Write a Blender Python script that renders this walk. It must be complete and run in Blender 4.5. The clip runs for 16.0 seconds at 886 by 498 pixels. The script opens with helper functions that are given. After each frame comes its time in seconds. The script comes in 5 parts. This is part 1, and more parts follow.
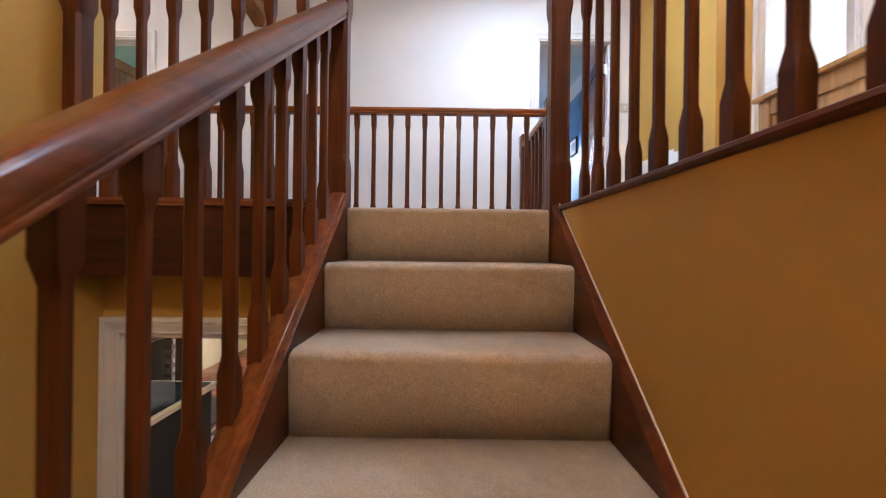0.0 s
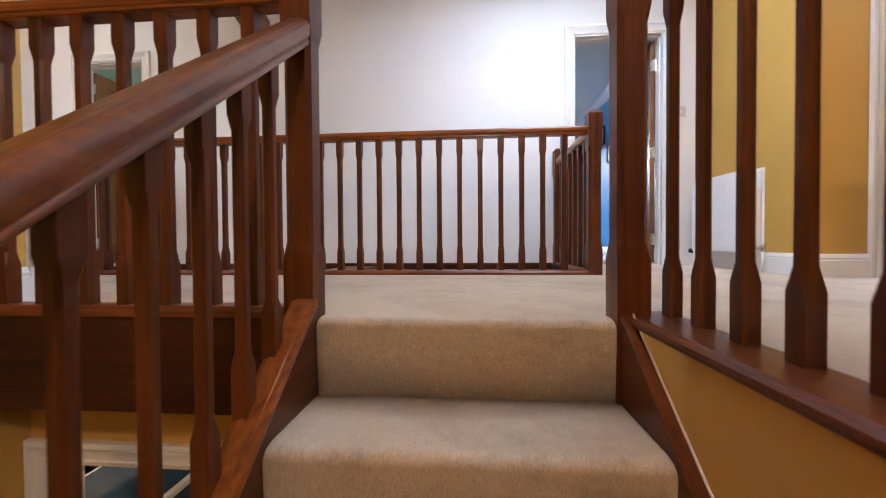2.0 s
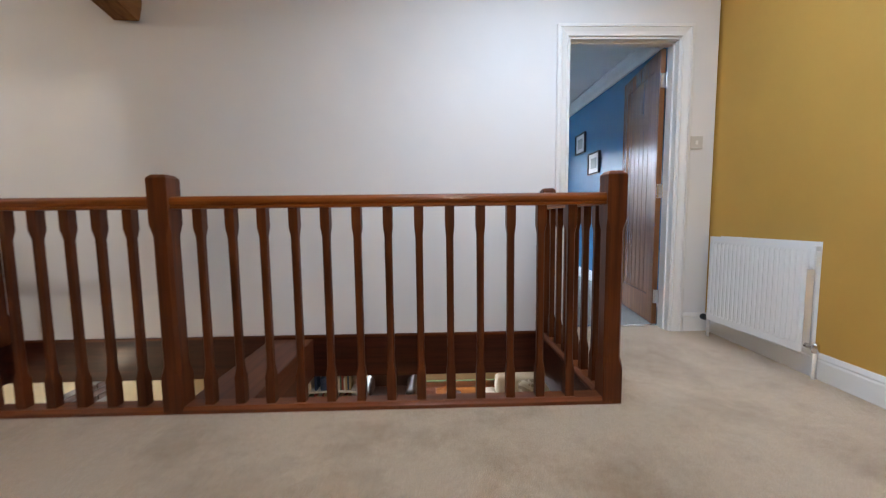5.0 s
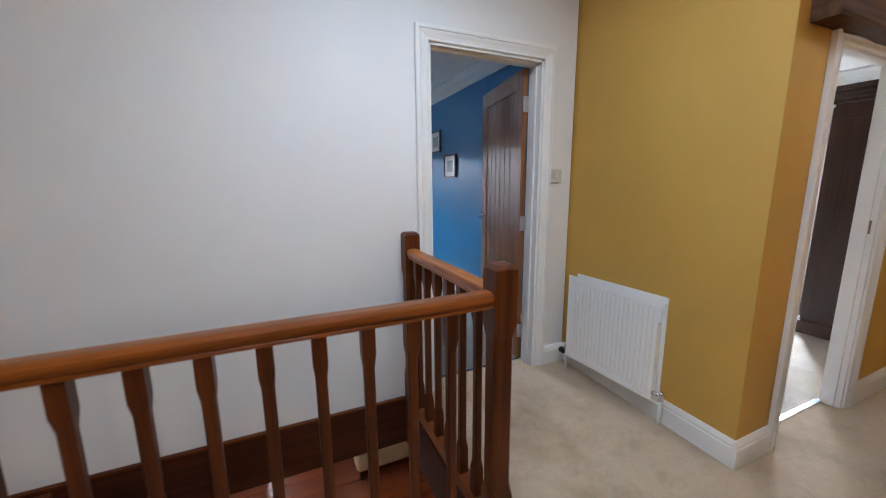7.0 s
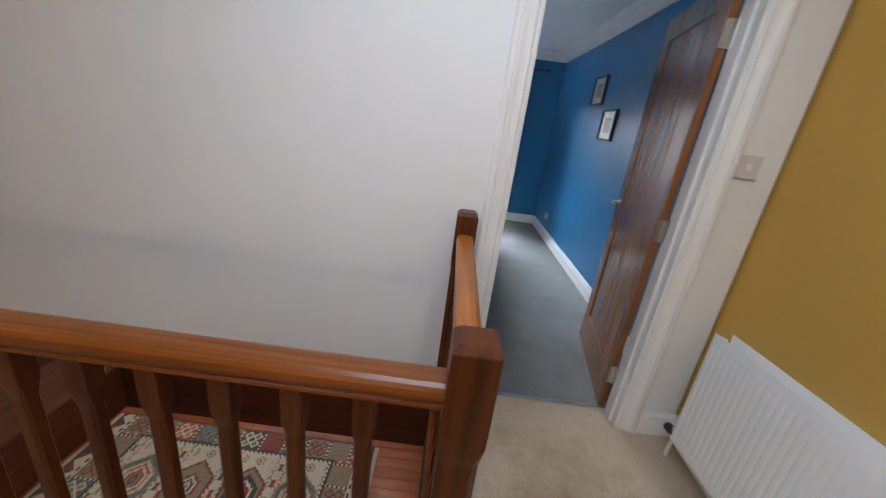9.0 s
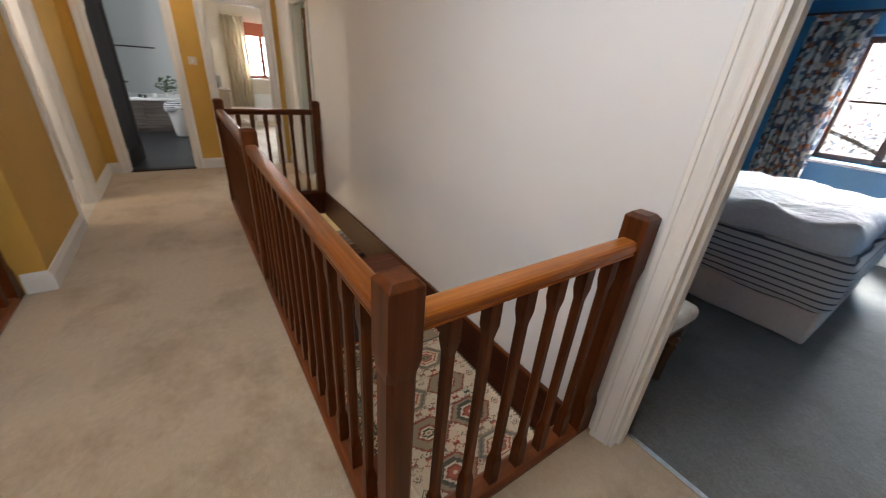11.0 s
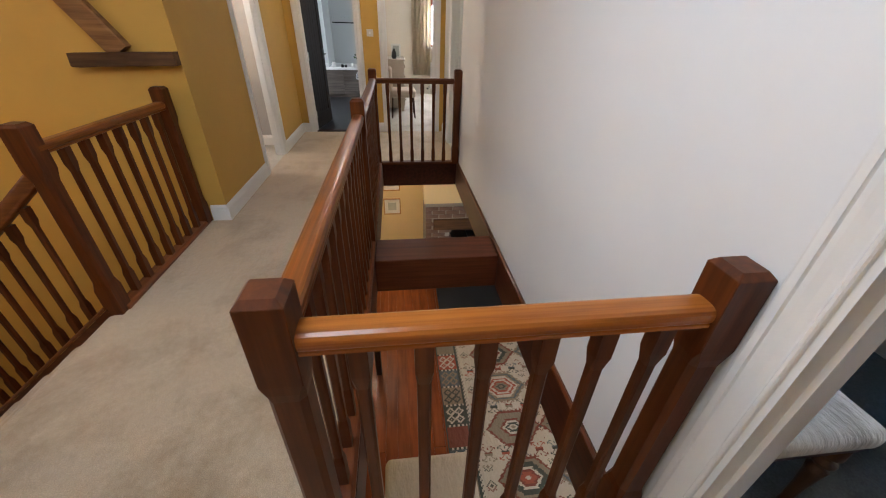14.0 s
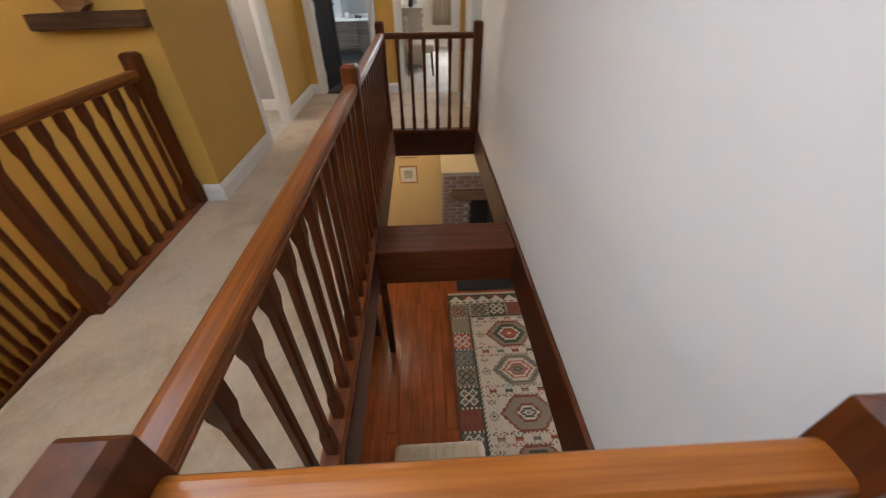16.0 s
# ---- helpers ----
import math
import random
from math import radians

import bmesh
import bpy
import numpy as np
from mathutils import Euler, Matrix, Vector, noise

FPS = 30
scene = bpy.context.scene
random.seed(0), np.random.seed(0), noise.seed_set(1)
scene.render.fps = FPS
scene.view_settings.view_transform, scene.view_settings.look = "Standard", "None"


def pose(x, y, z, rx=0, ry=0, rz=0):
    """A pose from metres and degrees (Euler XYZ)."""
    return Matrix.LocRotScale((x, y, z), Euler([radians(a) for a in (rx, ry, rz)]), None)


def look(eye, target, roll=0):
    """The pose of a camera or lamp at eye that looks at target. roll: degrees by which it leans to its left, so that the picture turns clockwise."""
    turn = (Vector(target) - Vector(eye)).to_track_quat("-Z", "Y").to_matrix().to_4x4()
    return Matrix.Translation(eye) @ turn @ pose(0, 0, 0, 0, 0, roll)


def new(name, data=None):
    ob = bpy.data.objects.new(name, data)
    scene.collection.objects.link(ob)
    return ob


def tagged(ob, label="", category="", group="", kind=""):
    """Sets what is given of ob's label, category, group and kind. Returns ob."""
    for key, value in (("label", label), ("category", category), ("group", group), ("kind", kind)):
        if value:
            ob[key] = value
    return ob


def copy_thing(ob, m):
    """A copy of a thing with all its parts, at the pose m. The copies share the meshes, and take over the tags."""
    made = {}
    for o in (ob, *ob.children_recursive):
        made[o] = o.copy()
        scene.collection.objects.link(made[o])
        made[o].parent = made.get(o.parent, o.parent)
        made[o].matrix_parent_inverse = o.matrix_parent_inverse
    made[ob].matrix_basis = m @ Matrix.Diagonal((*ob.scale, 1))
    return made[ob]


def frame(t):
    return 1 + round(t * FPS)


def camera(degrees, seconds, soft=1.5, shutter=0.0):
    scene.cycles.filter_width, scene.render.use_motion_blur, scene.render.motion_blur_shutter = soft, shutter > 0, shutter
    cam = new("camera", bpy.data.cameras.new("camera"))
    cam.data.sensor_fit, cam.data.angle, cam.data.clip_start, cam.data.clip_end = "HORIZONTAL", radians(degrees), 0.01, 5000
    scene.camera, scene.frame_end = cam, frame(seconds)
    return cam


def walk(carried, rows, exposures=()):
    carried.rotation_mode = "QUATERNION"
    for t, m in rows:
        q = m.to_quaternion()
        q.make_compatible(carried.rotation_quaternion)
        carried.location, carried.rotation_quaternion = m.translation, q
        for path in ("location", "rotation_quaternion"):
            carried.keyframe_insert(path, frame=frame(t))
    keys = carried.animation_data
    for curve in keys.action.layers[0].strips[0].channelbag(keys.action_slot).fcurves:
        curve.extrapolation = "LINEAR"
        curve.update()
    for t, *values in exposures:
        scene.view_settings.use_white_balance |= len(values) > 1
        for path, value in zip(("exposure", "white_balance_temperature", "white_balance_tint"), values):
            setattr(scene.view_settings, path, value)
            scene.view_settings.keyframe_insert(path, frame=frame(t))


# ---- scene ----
cam = camera(101.4, 16.0, 1.1, 0.5)

PATH = [
    (0, (-0.017, -1.432, -0.162), (-0.024, 0.568, -0.163), 0.7),
    (0.5, (-0.023, -1.302, -0.123), (-0.05, 0.698, -0.125), 0.6),
    (1, (-0.035, -1.198, -0.004), (-0.044, 0.801, -0.062), -0.4),
    (1.5, (-0.008, -1.06, 0.07), (-0.06, 0.939, 0.079), -0.1),
    (2, (0.021, -0.963, 0.206), (-0.131, 1.031, 0.172), -0.4),
    (2.5, (-0.003, -0.825, 0.306), (-0.08, 1.171, 0.201), 0.5),
    (3, (-0.014, -0.766, 0.396), (-0.075, 1.23, 0.285), 0.4),
    (3.2, (-0.016, -0.727, 0.407), (-0.082, 1.27, 0.315), 0.4),
    (5.3, (0.035, -0.102, 0.921), (0.128, 1.888, 0.746), -0.6),
    (5.5, (0.07, -0.062, 0.976), (0.198, 1.928, 0.821), -0.3),
    (6, (0.057, 0.082, 1.052), (0.292, 2.059, 0.867), -0.2),
    (6.5, (0.061, 0.254, 1.162), (0.704, 2.125, 0.87), -1.1),
    (7, (0.149, 0.406, 1.274), (0.951, 2.204, 0.925), -0.5),
    (7.5, (0.223, 0.51, 1.407), (0.926, 2.3, 0.858), 0.1),
    (8, (0.302, 0.592, 1.402), (0.994, 2.393, 0.876), 1.3),
    (8.5, (0.535, 0.725, 1.368), (0.831, 2.605, 0.754), 3.9),
    (9, (0.717, 0.859, 1.351), (0.709, 2.745, 0.686), 7.5),
    (9.5, (0.873, 0.964, 1.375), (0.429, 2.826, 0.798), 9.3),
    (10, (1.078, 1.036, 1.384), (0.036, 2.608, 0.719), 8.8),
    (10.2, (1.169, 1.036, 1.39), (-0.006, 2.487, 0.672), 7.6),
    (12.3, (1.432, 1.313, 1.352), (-0.146, 2.035, 0.358), 5.2),
    (12.5, (1.448, 1.346, 1.347), (-0.139, 2.043, 0.349), 5.5),
    (13, (1.415, 1.437, 1.366), (-0.256, 1.931, 0.385), 4.7),
    (13.5, (1.352, 1.574, 1.381), (-0.317, 1.885, 0.325), 3.7),
    (14, (1.313, 1.627, 1.404), (-0.378, 1.85, 0.359), 1.6),
    (14.5, (1.266, 1.649, 1.419), (-0.394, 1.849, 0.321), 1.0),
    (15, (1.166, 1.642, 1.412), (-0.462, 1.873, 0.273), 1.2),
    (15.5, (1.037, 1.659, 1.408), (-0.553, 1.937, 0.227), 1.0),
    (16, (0.959, 1.758, 1.409), (-0.617, 1.841, 0.18), -0.2),
]
walk(cam, [(t, look(eye, target, roll)) for t, eye, target, roll in PATH],
     [(0, 0.87, 5850, 18), (1.5, 0.85, 5850, 18), (3.0, 0.62, 6000, 15), (5.5, 0.22, 5950, 12), (7.0, 0.0, 5950, 12), (9.0, -0.02, 6250, 13), (10.2, -0.1, 6750, 14), (12.3, 0.22, 6950, 15), (14.0, 0.22, 6450, 14), (16.0, 0.24, 6400, 14)])

# ---- light ----
world = bpy.data.worlds.new("sky")
scene.world = world
world.use_nodes = True
wn = world.node_tree.nodes
sky = wn.new("ShaderNodeTexSky")
sky.sky_type = "NISHITA"
sky.sun_disc = False
sky.sun_elevation = radians(38)
sky.sun_rotation = radians(200)
wn["Background"].inputs[1].default_value = 0.12
world.node_tree.links.new(sky.outputs[0], wn["Background"].inputs[0])
sun = new("sun", bpy.data.lights.new("sun", "SUN"))
sun.data.energy, sun.data.angle, sun.data.color = 0.8, radians(40), (1, 0.95, 0.88)
sun.matrix_world = look((3, -6, 8), (0, 0, 0))


def window_light(name, eye, target, w, h, watts, colour):
    lamp = new(name, bpy.data.lights.new(name, "AREA"))
    lamp.data.shape, lamp.data.size, lamp.data.size_y = "RECTANGLE", w, h
    lamp.data.energy, lamp.data.color = watts, colour
    lamp.matrix_world = look(eye, target)
    return lamp


DAY = (0.86, 0.93, 1.0)
WARM = (1.0, 0.80, 0.56)
window_light("bedroom_window_light", (0.50, 7.60, 2.55), (1.70, 4.0, 0.7), 1.5, 1.1, 1250, DAY)
window_light("dressing_room_window_light", (6.2, 2.6, 2.7), (2.8, 1.6, 0.2), 1.1, 1.0, 2600, DAY)
window_light("guest_window_light", (-8.34, 2.76, 1.5), (-6.0, 2.70, 1.4), 0.68, 1.0, 150, DAY)
# Lamp added in an unseen wall opening to light the bathroom.
window_light("bathroom_fill_light", (-6.4, -0.72, 1.7), (-6.6, 1, 1.0), 0.8, 0.8, 30, DAY)
window_light("lounge_window_light", (-1.25, 7.12, -1.2), (-1.2, 3, -2.2), 1.9, 1.1, 84, DAY)


def bulb(name, place, watts, colour, radius=0.05, blend=None, spread=150):
    kind = "SPOT" if blend is not None else "POINT"
    lamp = new(name, bpy.data.lights.new(name, kind))
    lamp.data.energy, lamp.data.color, lamp.data.shadow_soft_size = watts, colour, radius
    if blend is not None:
        lamp.data.spot_size, lamp.data.spot_blend = radians(spread), blend
    lamp.location = place
    return lamp


# No rooflight in view: area lamp added to light the landing from above.
window_light("landing_overhead_fill", (0.75, 1.15, 2.56), (0.60, 1.80, 0.6), 0.86, 0.62, 22.5, (0.72, 0.87, 1.0))
# Unseen lamp added to lift the ochre wall and the east landing.
bulb("landing_fill_light", (2.7, 0.35, 2.40), 13, (0.90, 0.94, 1.0), 0.12)
# Unseen lamp added at the stair foot to brighten risers and stair wall.
bulb("stair_fill_light", (0.30, -2.50, 1.90), 46, (1.0, 0.82, 0.63), 0.12)
# Second overhead lamp, added above the stair head to brighten the treads.
window_light("stair_overhead_fill", (-0.05, 0.35, 2.585), (-0.05, 0.351, 0), 0.66, 0.66, 10, (0.72, 0.87, 1.0))
# Unseen lamp added to brighten the far landing.
bulb("landing_fill_light", (-3.7, 1.15, 2.40), 13, (1.0, 0.93, 0.84), 0.09)
bulb("small_room_light", (-3.03, -0.72, 2.05), 46, (1.0, 0.93, 0.82), 0.06)
# Unseen lamp added to brighten the teal room; no fitting built.
bulb("teal_room_fill", (-3.2, 3.9, 2.0), 14, WARM, 0.08)
# Two unseen lamps added to brighten the lounge; no fittings built.
bulb("lounge_fill_light", (-3.3, 1.0, -0.60), 15, WARM, 0.08)
bulb("lounge_fill_light", (0.3, 4.9, -0.60), 7, WARM, 0.08)


# ---- materials ----
def material(name, colour, rough=0.6, metal=0.0, coat=0.0):
    m = bpy.data.materials.new(name)
    m.use_nodes = True
    b = m.node_tree.nodes["Principled BSDF"]
    b.inputs["Base Color"].default_value = (*colour, 1)
    b.inputs["Roughness"].default_value = rough
    b.inputs["Metallic"].default_value = metal
    b.inputs["Coat Weight"].default_value = coat
    return m


def node(m, kind, **sets):
    n = m.node_tree.nodes.new(kind)
    for k, v in sets.items():
        n.inputs[k.replace("_", " ")].default_value = v
    return n


def link(m, a, b):
    m.node_tree.links.new(a, b)


def coords(m, scale):
    tc = node(m, "ShaderNodeTexCoord")
    mp = node(m, "ShaderNodeMapping")
    mp.inputs["Scale"].default_value = scale
    link(m, tc.outputs["Object"], mp.inputs["Vector"])
    return mp.outputs[0]


def mixed(m, fac, a, b):
    """A colour between a and b."""
    r = node(m, "ShaderNodeValToRGB")
    r.color_ramp.elements[0].position, r.color_ramp.elements[1].position = 0.3, 0.7
    r.color_ramp.elements[0].color, r.color_ramp.elements[1].color = (*a, 1), (*b, 1)
    link(m, fac, r.inputs[0])
    return r.outputs[0]


def bump(m, height, strength, distance, into=None):
    b = node(m, "ShaderNodeBump", Strength=strength, Distance=distance)
    link(m, height, b.inputs["Height"])
    if into is not None:
        link(m, into, b.inputs["Normal"])
    link(m, b.outputs[0], m.node_tree.nodes["Principled BSDF"].inputs["Normal"])
    return b.outputs[0]


def times(m, a, b):
    x = node(m, "ShaderNodeMix")
    x.data_type, x.blend_type = "RGBA", "MULTIPLY"
    x.inputs[0].default_value = 1.0
    link(m, a, x.inputs[6])
    link(m, b, x.inputs[7])
    return x.outputs[2]


def noise_node(m, vec, scale, detail=4, rough=0.55):
    n = node(m, "ShaderNodeTexNoise", Scale=scale, Detail=detail, Roughness=rough)
    link(m, vec, n.inputs["Vector"])
    return n.outputs["Fac"]


def paint(name, colour, vary=0.06, rough=0.65, grain=0.12):
    """Emulsion on plaster: faint patches and roller texture."""
    m = material(name, colour, rough)
    v = coords(m, (1, 1, 1))
    lo = tuple(c * (1 - vary) for c in colour)
    hi = tuple(min(1, c * (1 + vary)) for c in colour)
    link(m, mixed(m, noise_node(m, v, 1.3, 5), lo, hi), m.node_tree.nodes["Principled BSDF"].inputs["Base Color"])
    broad = bump(m, noise_node(m, v, 5, 3), 0.10, 0.02)
    bump(m, noise_node(m, v, 160, 3), grain, 0.002, broad)
    return m


def wood(name, axis, dark, light, rough=0.36, coat=0.12, fine=1.0):
    """Varnished timber with its grain along axis (0, 1, 2)."""
    m = material(name, light, rough, coat=coat)
    m.node_tree.nodes["Principled BSDF"].inputs["Coat Roughness"].default_value = 0.15
    m.node_tree.nodes["Principled BSDF"].inputs["Specular IOR Level"].default_value = 0.24
    s = [34 * fine] * 3
    s[axis] = 1.6
    v = coords(m, s)
    info = node(m, "ShaderNodeObjectInfo")
    shift = node(m, "ShaderNodeVectorMath")
    shift.operation = "ADD"
    scale = node(m, "ShaderNodeVectorMath")
    scale.operation = "SCALE"
    comb = node(m, "ShaderNodeCombineXYZ")
    for k in range(3):
        link(m, info.outputs["Random"], comb.inputs[k])
    link(m, comb.outputs[0], scale.inputs[0])
    scale.inputs["Scale"].default_value = 37.0
    link(m, v, shift.inputs[0])
    link(m, scale.outputs[0], shift.inputs[1])
    g = noise_node(m, shift.outputs[0], 1.0, 6, 0.6)
    base = mixed(m, g, dark, light)
    fac = noise_node(m, coords(m, (2.5, 2.5, 2.5)), 1.0, 2)
    tone = mixed(m, fac, (0.72, 0.70, 0.68), (1, 1, 1))
    link(m, times(m, base, tone), m.node_tree.nodes["Principled BSDF"].inputs["Base Color"])
    bump(m, g, 0.03, 0.0015)
    return m


def carpet(name, colour, loop=250):
    m = material(name, colour, 0.95)
    v = coords(m, (1, 1, 1))
    lo = tuple(c * 0.62 for c in colour)
    hi = tuple(min(1, c * 1.20) for c in colour)
    tuft = noise_node(m, v, loop, 3, 0.75)
    trod = node(m, "ShaderNodeValToRGB")
    trod.color_ramp.elements[0].position, trod.color_ramp.elements[1].position = 0.30, 0.53
    trod.color_ramp.elements[0].color, trod.color_ramp.elements[1].color = (0.62, 0.57, 0.50, 1), (0.96, 0.96, 0.96, 1)
    link(m, noise_node(m, v, 1.9, 6, 0.66), trod.inputs[0])
    fleck = mixed(m, noise_node(m, v, 38, 3, 0.7), (0.86, 0.84, 0.81), (1, 1, 1))
    base = times(m, times(m, mixed(m, tuft, lo, hi), trod.outputs[0]), fleck)
    link(m, base, m.node_tree.nodes["Principled BSDF"].inputs["Base Color"])
    m.node_tree.nodes["Principled BSDF"].inputs["Sheen Weight"].default_value = 0.25
    a = bump(m, noise_node(m, v, 9, 3), 0.25, 0.01)
    bump(m, tuft, 0.8, 0.004, a)
    return m


RED_D, RED_L = (0.062, 0.0150, 0.0036), (0.158, 0.0410, 0.0088)
WX = wood("mahogany_x", 0, RED_D, RED_L, 0.36, 0.12)
BASEX = wood("base_rail_x", 0, (0.12, 0.030, 0.010), (0.28, 0.085, 0.026), 0.36, 0.15)
BASEY = wood("base_rail_y", 1, (0.12, 0.030, 0.010), (0.28, 0.085, 0.026), 0.36, 0.15)
WY = wood("mahogany_y", 1, RED_D, RED_L, 0.36, 0.12)
WZ = wood("mahogany_z", 2, RED_D, RED_L, 0.40, 0.07)
# Light put into the rail tones: RAILY tinted brighter, RAILX darker.
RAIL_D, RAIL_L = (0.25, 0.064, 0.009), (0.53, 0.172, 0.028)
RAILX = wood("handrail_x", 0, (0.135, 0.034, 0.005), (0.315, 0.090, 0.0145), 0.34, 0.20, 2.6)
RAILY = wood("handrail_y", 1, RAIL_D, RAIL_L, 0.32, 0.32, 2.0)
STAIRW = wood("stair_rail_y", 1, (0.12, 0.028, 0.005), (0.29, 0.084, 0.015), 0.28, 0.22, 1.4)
FASCIA = wood("fascia_stain", 0, (0.030, 0.0075, 0.004), (0.080, 0.020, 0.009), 0.42, 0.08)
OAK = wood("oak", 2, (0.38, 0.19, 0.062), (0.58, 0.33, 0.125), 0.4, 0.1)
WALNUT = wood("door_oak", 2, (0.18, 0.072, 0.028), (0.34, 0.150, 0.058), 0.25, 0.5)
OLD = wood("old_timber", 1, (0.17, 0.075, 0.028), (0.42, 0.22, 0.085), 0.8, 0.0, 0.8)
DARKWOOD = wood("dark_wood", 2, (0.022, 0.009, 0.005), (0.060, 0.024, 0.013), 0.42, 0.1)
BOARDS = wood("floorboards", 0, (0.19, 0.040, 0.010), (0.38, 0.100, 0.024), 0.28, 0.25, 0.5)
YELLOW = paint("ochre_paint", (0.595, 0.350, 0.070))
WHITE = paint("white_paint", (0.79, 0.787, 0.783), 0.03)
CEIL = paint("ceiling_white", (0.83, 0.83, 0.82), 0.02)
BLUE = paint("blue_paint", (0.016, 0.150, 0.315), rough=0.34)
CREAMWALL = paint("cream_paint", (0.76, 0.70, 0.60), 0.04)
# Wall colour darkened to offset the strong lamp in the small room.
DIMWALL = paint("dimmed_wall_paint", (0.42, 0.40, 0.385), 0.04)
LOUNGE = paint("lounge_cream_paint", (0.74, 0.58, 0.30), 0.04)
GLOSS = paint("white_gloss", (0.82, 0.81, 0.79), 0.015, 0.28, 0.03)
BEIGE = carpet("beige_carpet", (0.605, 0.468, 0.322))
GREYC = carpet("grey_carpet", (0.185, 0.200, 0.192), 130)
PALEC = carpet("pale_carpet", (0.62, 0.57, 0.50))
CHROME = material("chrome", (0.75, 0.75, 0.76), 0.22, 1.0)
BRASS = material("aged_brass", (0.20, 0.15, 0.09), 0.4, 1.0)
PLASTIC = material("white_plastic", (0.78, 0.77, 0.74), 0.35)
BLACK = material("black_satin", (0.012, 0.012, 0.013), 0.4)
ENAMEL = material("white_enamel", (0.90, 0.90, 0.89), 0.3)


# ---- mesh helpers ----
def part(name, bm, mat, parent=None, label=""):
    me = bpy.data.meshes.new(name)
    bmesh.ops.recalc_face_normals(bm, faces=bm.faces)
    bm.to_mesh(me)
    bm.free()
    if mat is not None:
        me.materials.append(mat)
    ob = new(name, me)
    if parent is not None:
        ob.parent = parent
    if label:
        ob["label"] = label
    return ob


def shared(name, me, parent, m=None):
    ob = new(name, me)
    ob.parent = parent
    if m is not None:
        ob.matrix_basis = m
    return ob


def thing(name, label, category, place=(0, 0, 0), group="", kind="", turn=0):
    ob = new(name)
    ob.matrix_world = pose(*place, 0, 0, turn)
    ob.empty_display_size = 0.1
    return tagged(ob, label, category, group, kind)


def setting(name, bm, mat, label, category="wall"):
    return tagged(part(name, bm, mat), label, category, "", "structure")


def smooth(ob):
    for p in ob.data.polygons:
        p.use_smooth = True
    return ob


def box(bm, x0, x1, y0, y1, z0, z1, bev=0.0):
    r = bmesh.ops.create_cube(bm, size=1.0)
    vs = r["verts"]
    for v in vs:
        v.co = Vector(((x0 + x1) / 2 + v.co.x * (x1 - x0), (y0 + y1) / 2 + v.co.y * (y1 - y0), (z0 + z1) / 2 + v.co.z * (z1 - z0)))
    if bev:
        es = list({e for v in vs for e in v.link_edges})
        bmesh.ops.bevel(bm, geom=es, offset=bev, segments=2, affect="EDGES", profile=0.5)
    return bm


def boxes(*rows, bev=0.0):
    bm = bmesh.new()
    for r in rows:
        box(bm, *r, bev=bev)
    return bm


def sweep(bm, profile, a, b, side=None):
    """A closed profile of (across, up) carried from a to b; ends cut upright."""
    a, b = Vector(a), Vector(b)
    if side is None:
        side = (b - a).cross(Vector((0, 0, 1))).normalized()
    side = Vector(side)
    rings = []
    for p in (a, b):
        rings.append([bm.verts.new(p + side * u + Vector((0, 0, v))) for u, v in profile])
    n = len(profile)
    for i in range(n):
        bm.faces.new((rings[0][i], rings[0][(i + 1) % n], rings[1][(i + 1) % n], rings[1][i]))
    bm.faces.new(rings[0][::-1])
    bm.faces.new(rings[1])
    return bm


def loft(bm, rings):
    """Closed skin through rings of points."""
    vs = [[bm.verts.new(p) for p in r] for r in rings]
    n = len(vs[0])
    for a, b in zip(vs, vs[1:]):
        for i in range(n):
            bm.faces.new((a[i], a[(i + 1) % n], b[(i + 1) % n], b[i]))
    bm.faces.new(vs[0][::-1])
    bm.faces.new(vs[-1])
    return bm


def octagon(s, c, z, x=0.0, y=0.0):
    h = s / 2
    return [(x + px, y + py, z) for px, py in ((-h + c, -h), (h - c, -h), (h, -h + c), (h, h - c), (h - c, h), (-h + c, h), (-h, h - c), (-h, -h + c))]


def lathe(bm, rows, n=20, x=0.0, y=0.0):
    rings = []
    for r, z in rows:
        rings.append([(x + r * math.cos(2 * math.pi * i / n), y + r * math.sin(2 * math.pi * i / n), z) for i in range(n)])
    return loft(bm, rings)


def tube(bm, pts, r, n=10):
    """A round bar along points."""
    pts = [Vector(p) for p in pts]
    rings = []
    for i, p in enumerate(pts):
        d = (pts[min(i + 1, len(pts) - 1)] - pts[max(i - 1, 0)]).normalized()
        u = d.cross(Vector((0.31, 0.2, 0.93))).normalized()
        w = d.cross(u)
        rings.append([p + (u * math.cos(2 * math.pi * k / n) + w * math.sin(2 * math.pi * k / n)) * r for k in range(n)])
    return loft(bm, rings)


RAIL_HALF = [(0.024, 0), (0.030, 0.003), (0.030, 0.010), (0.027, 0.013), (0.032, 0.019), (0.0335, 0.030), (0.0325, 0.040), (0.028, 0.0475), (0.020, 0.0515), (0.010, 0.0525)]
RAIL_PROFILE = [(-u, v) for u, v in RAIL_HALF] + RAIL_HALF[::-1]
STAIR_RAIL = [(u * 1.05, v * 1.55) for u, v in RAIL_PROFILE]
BASE_PROFILE = [(-0.042, 0), (-0.042, 0.016), (-0.036, 0.022), (-0.030, 0.030), (0.030, 0.030), (0.036, 0.022), (0.042, 0.016), (0.042, 0)]


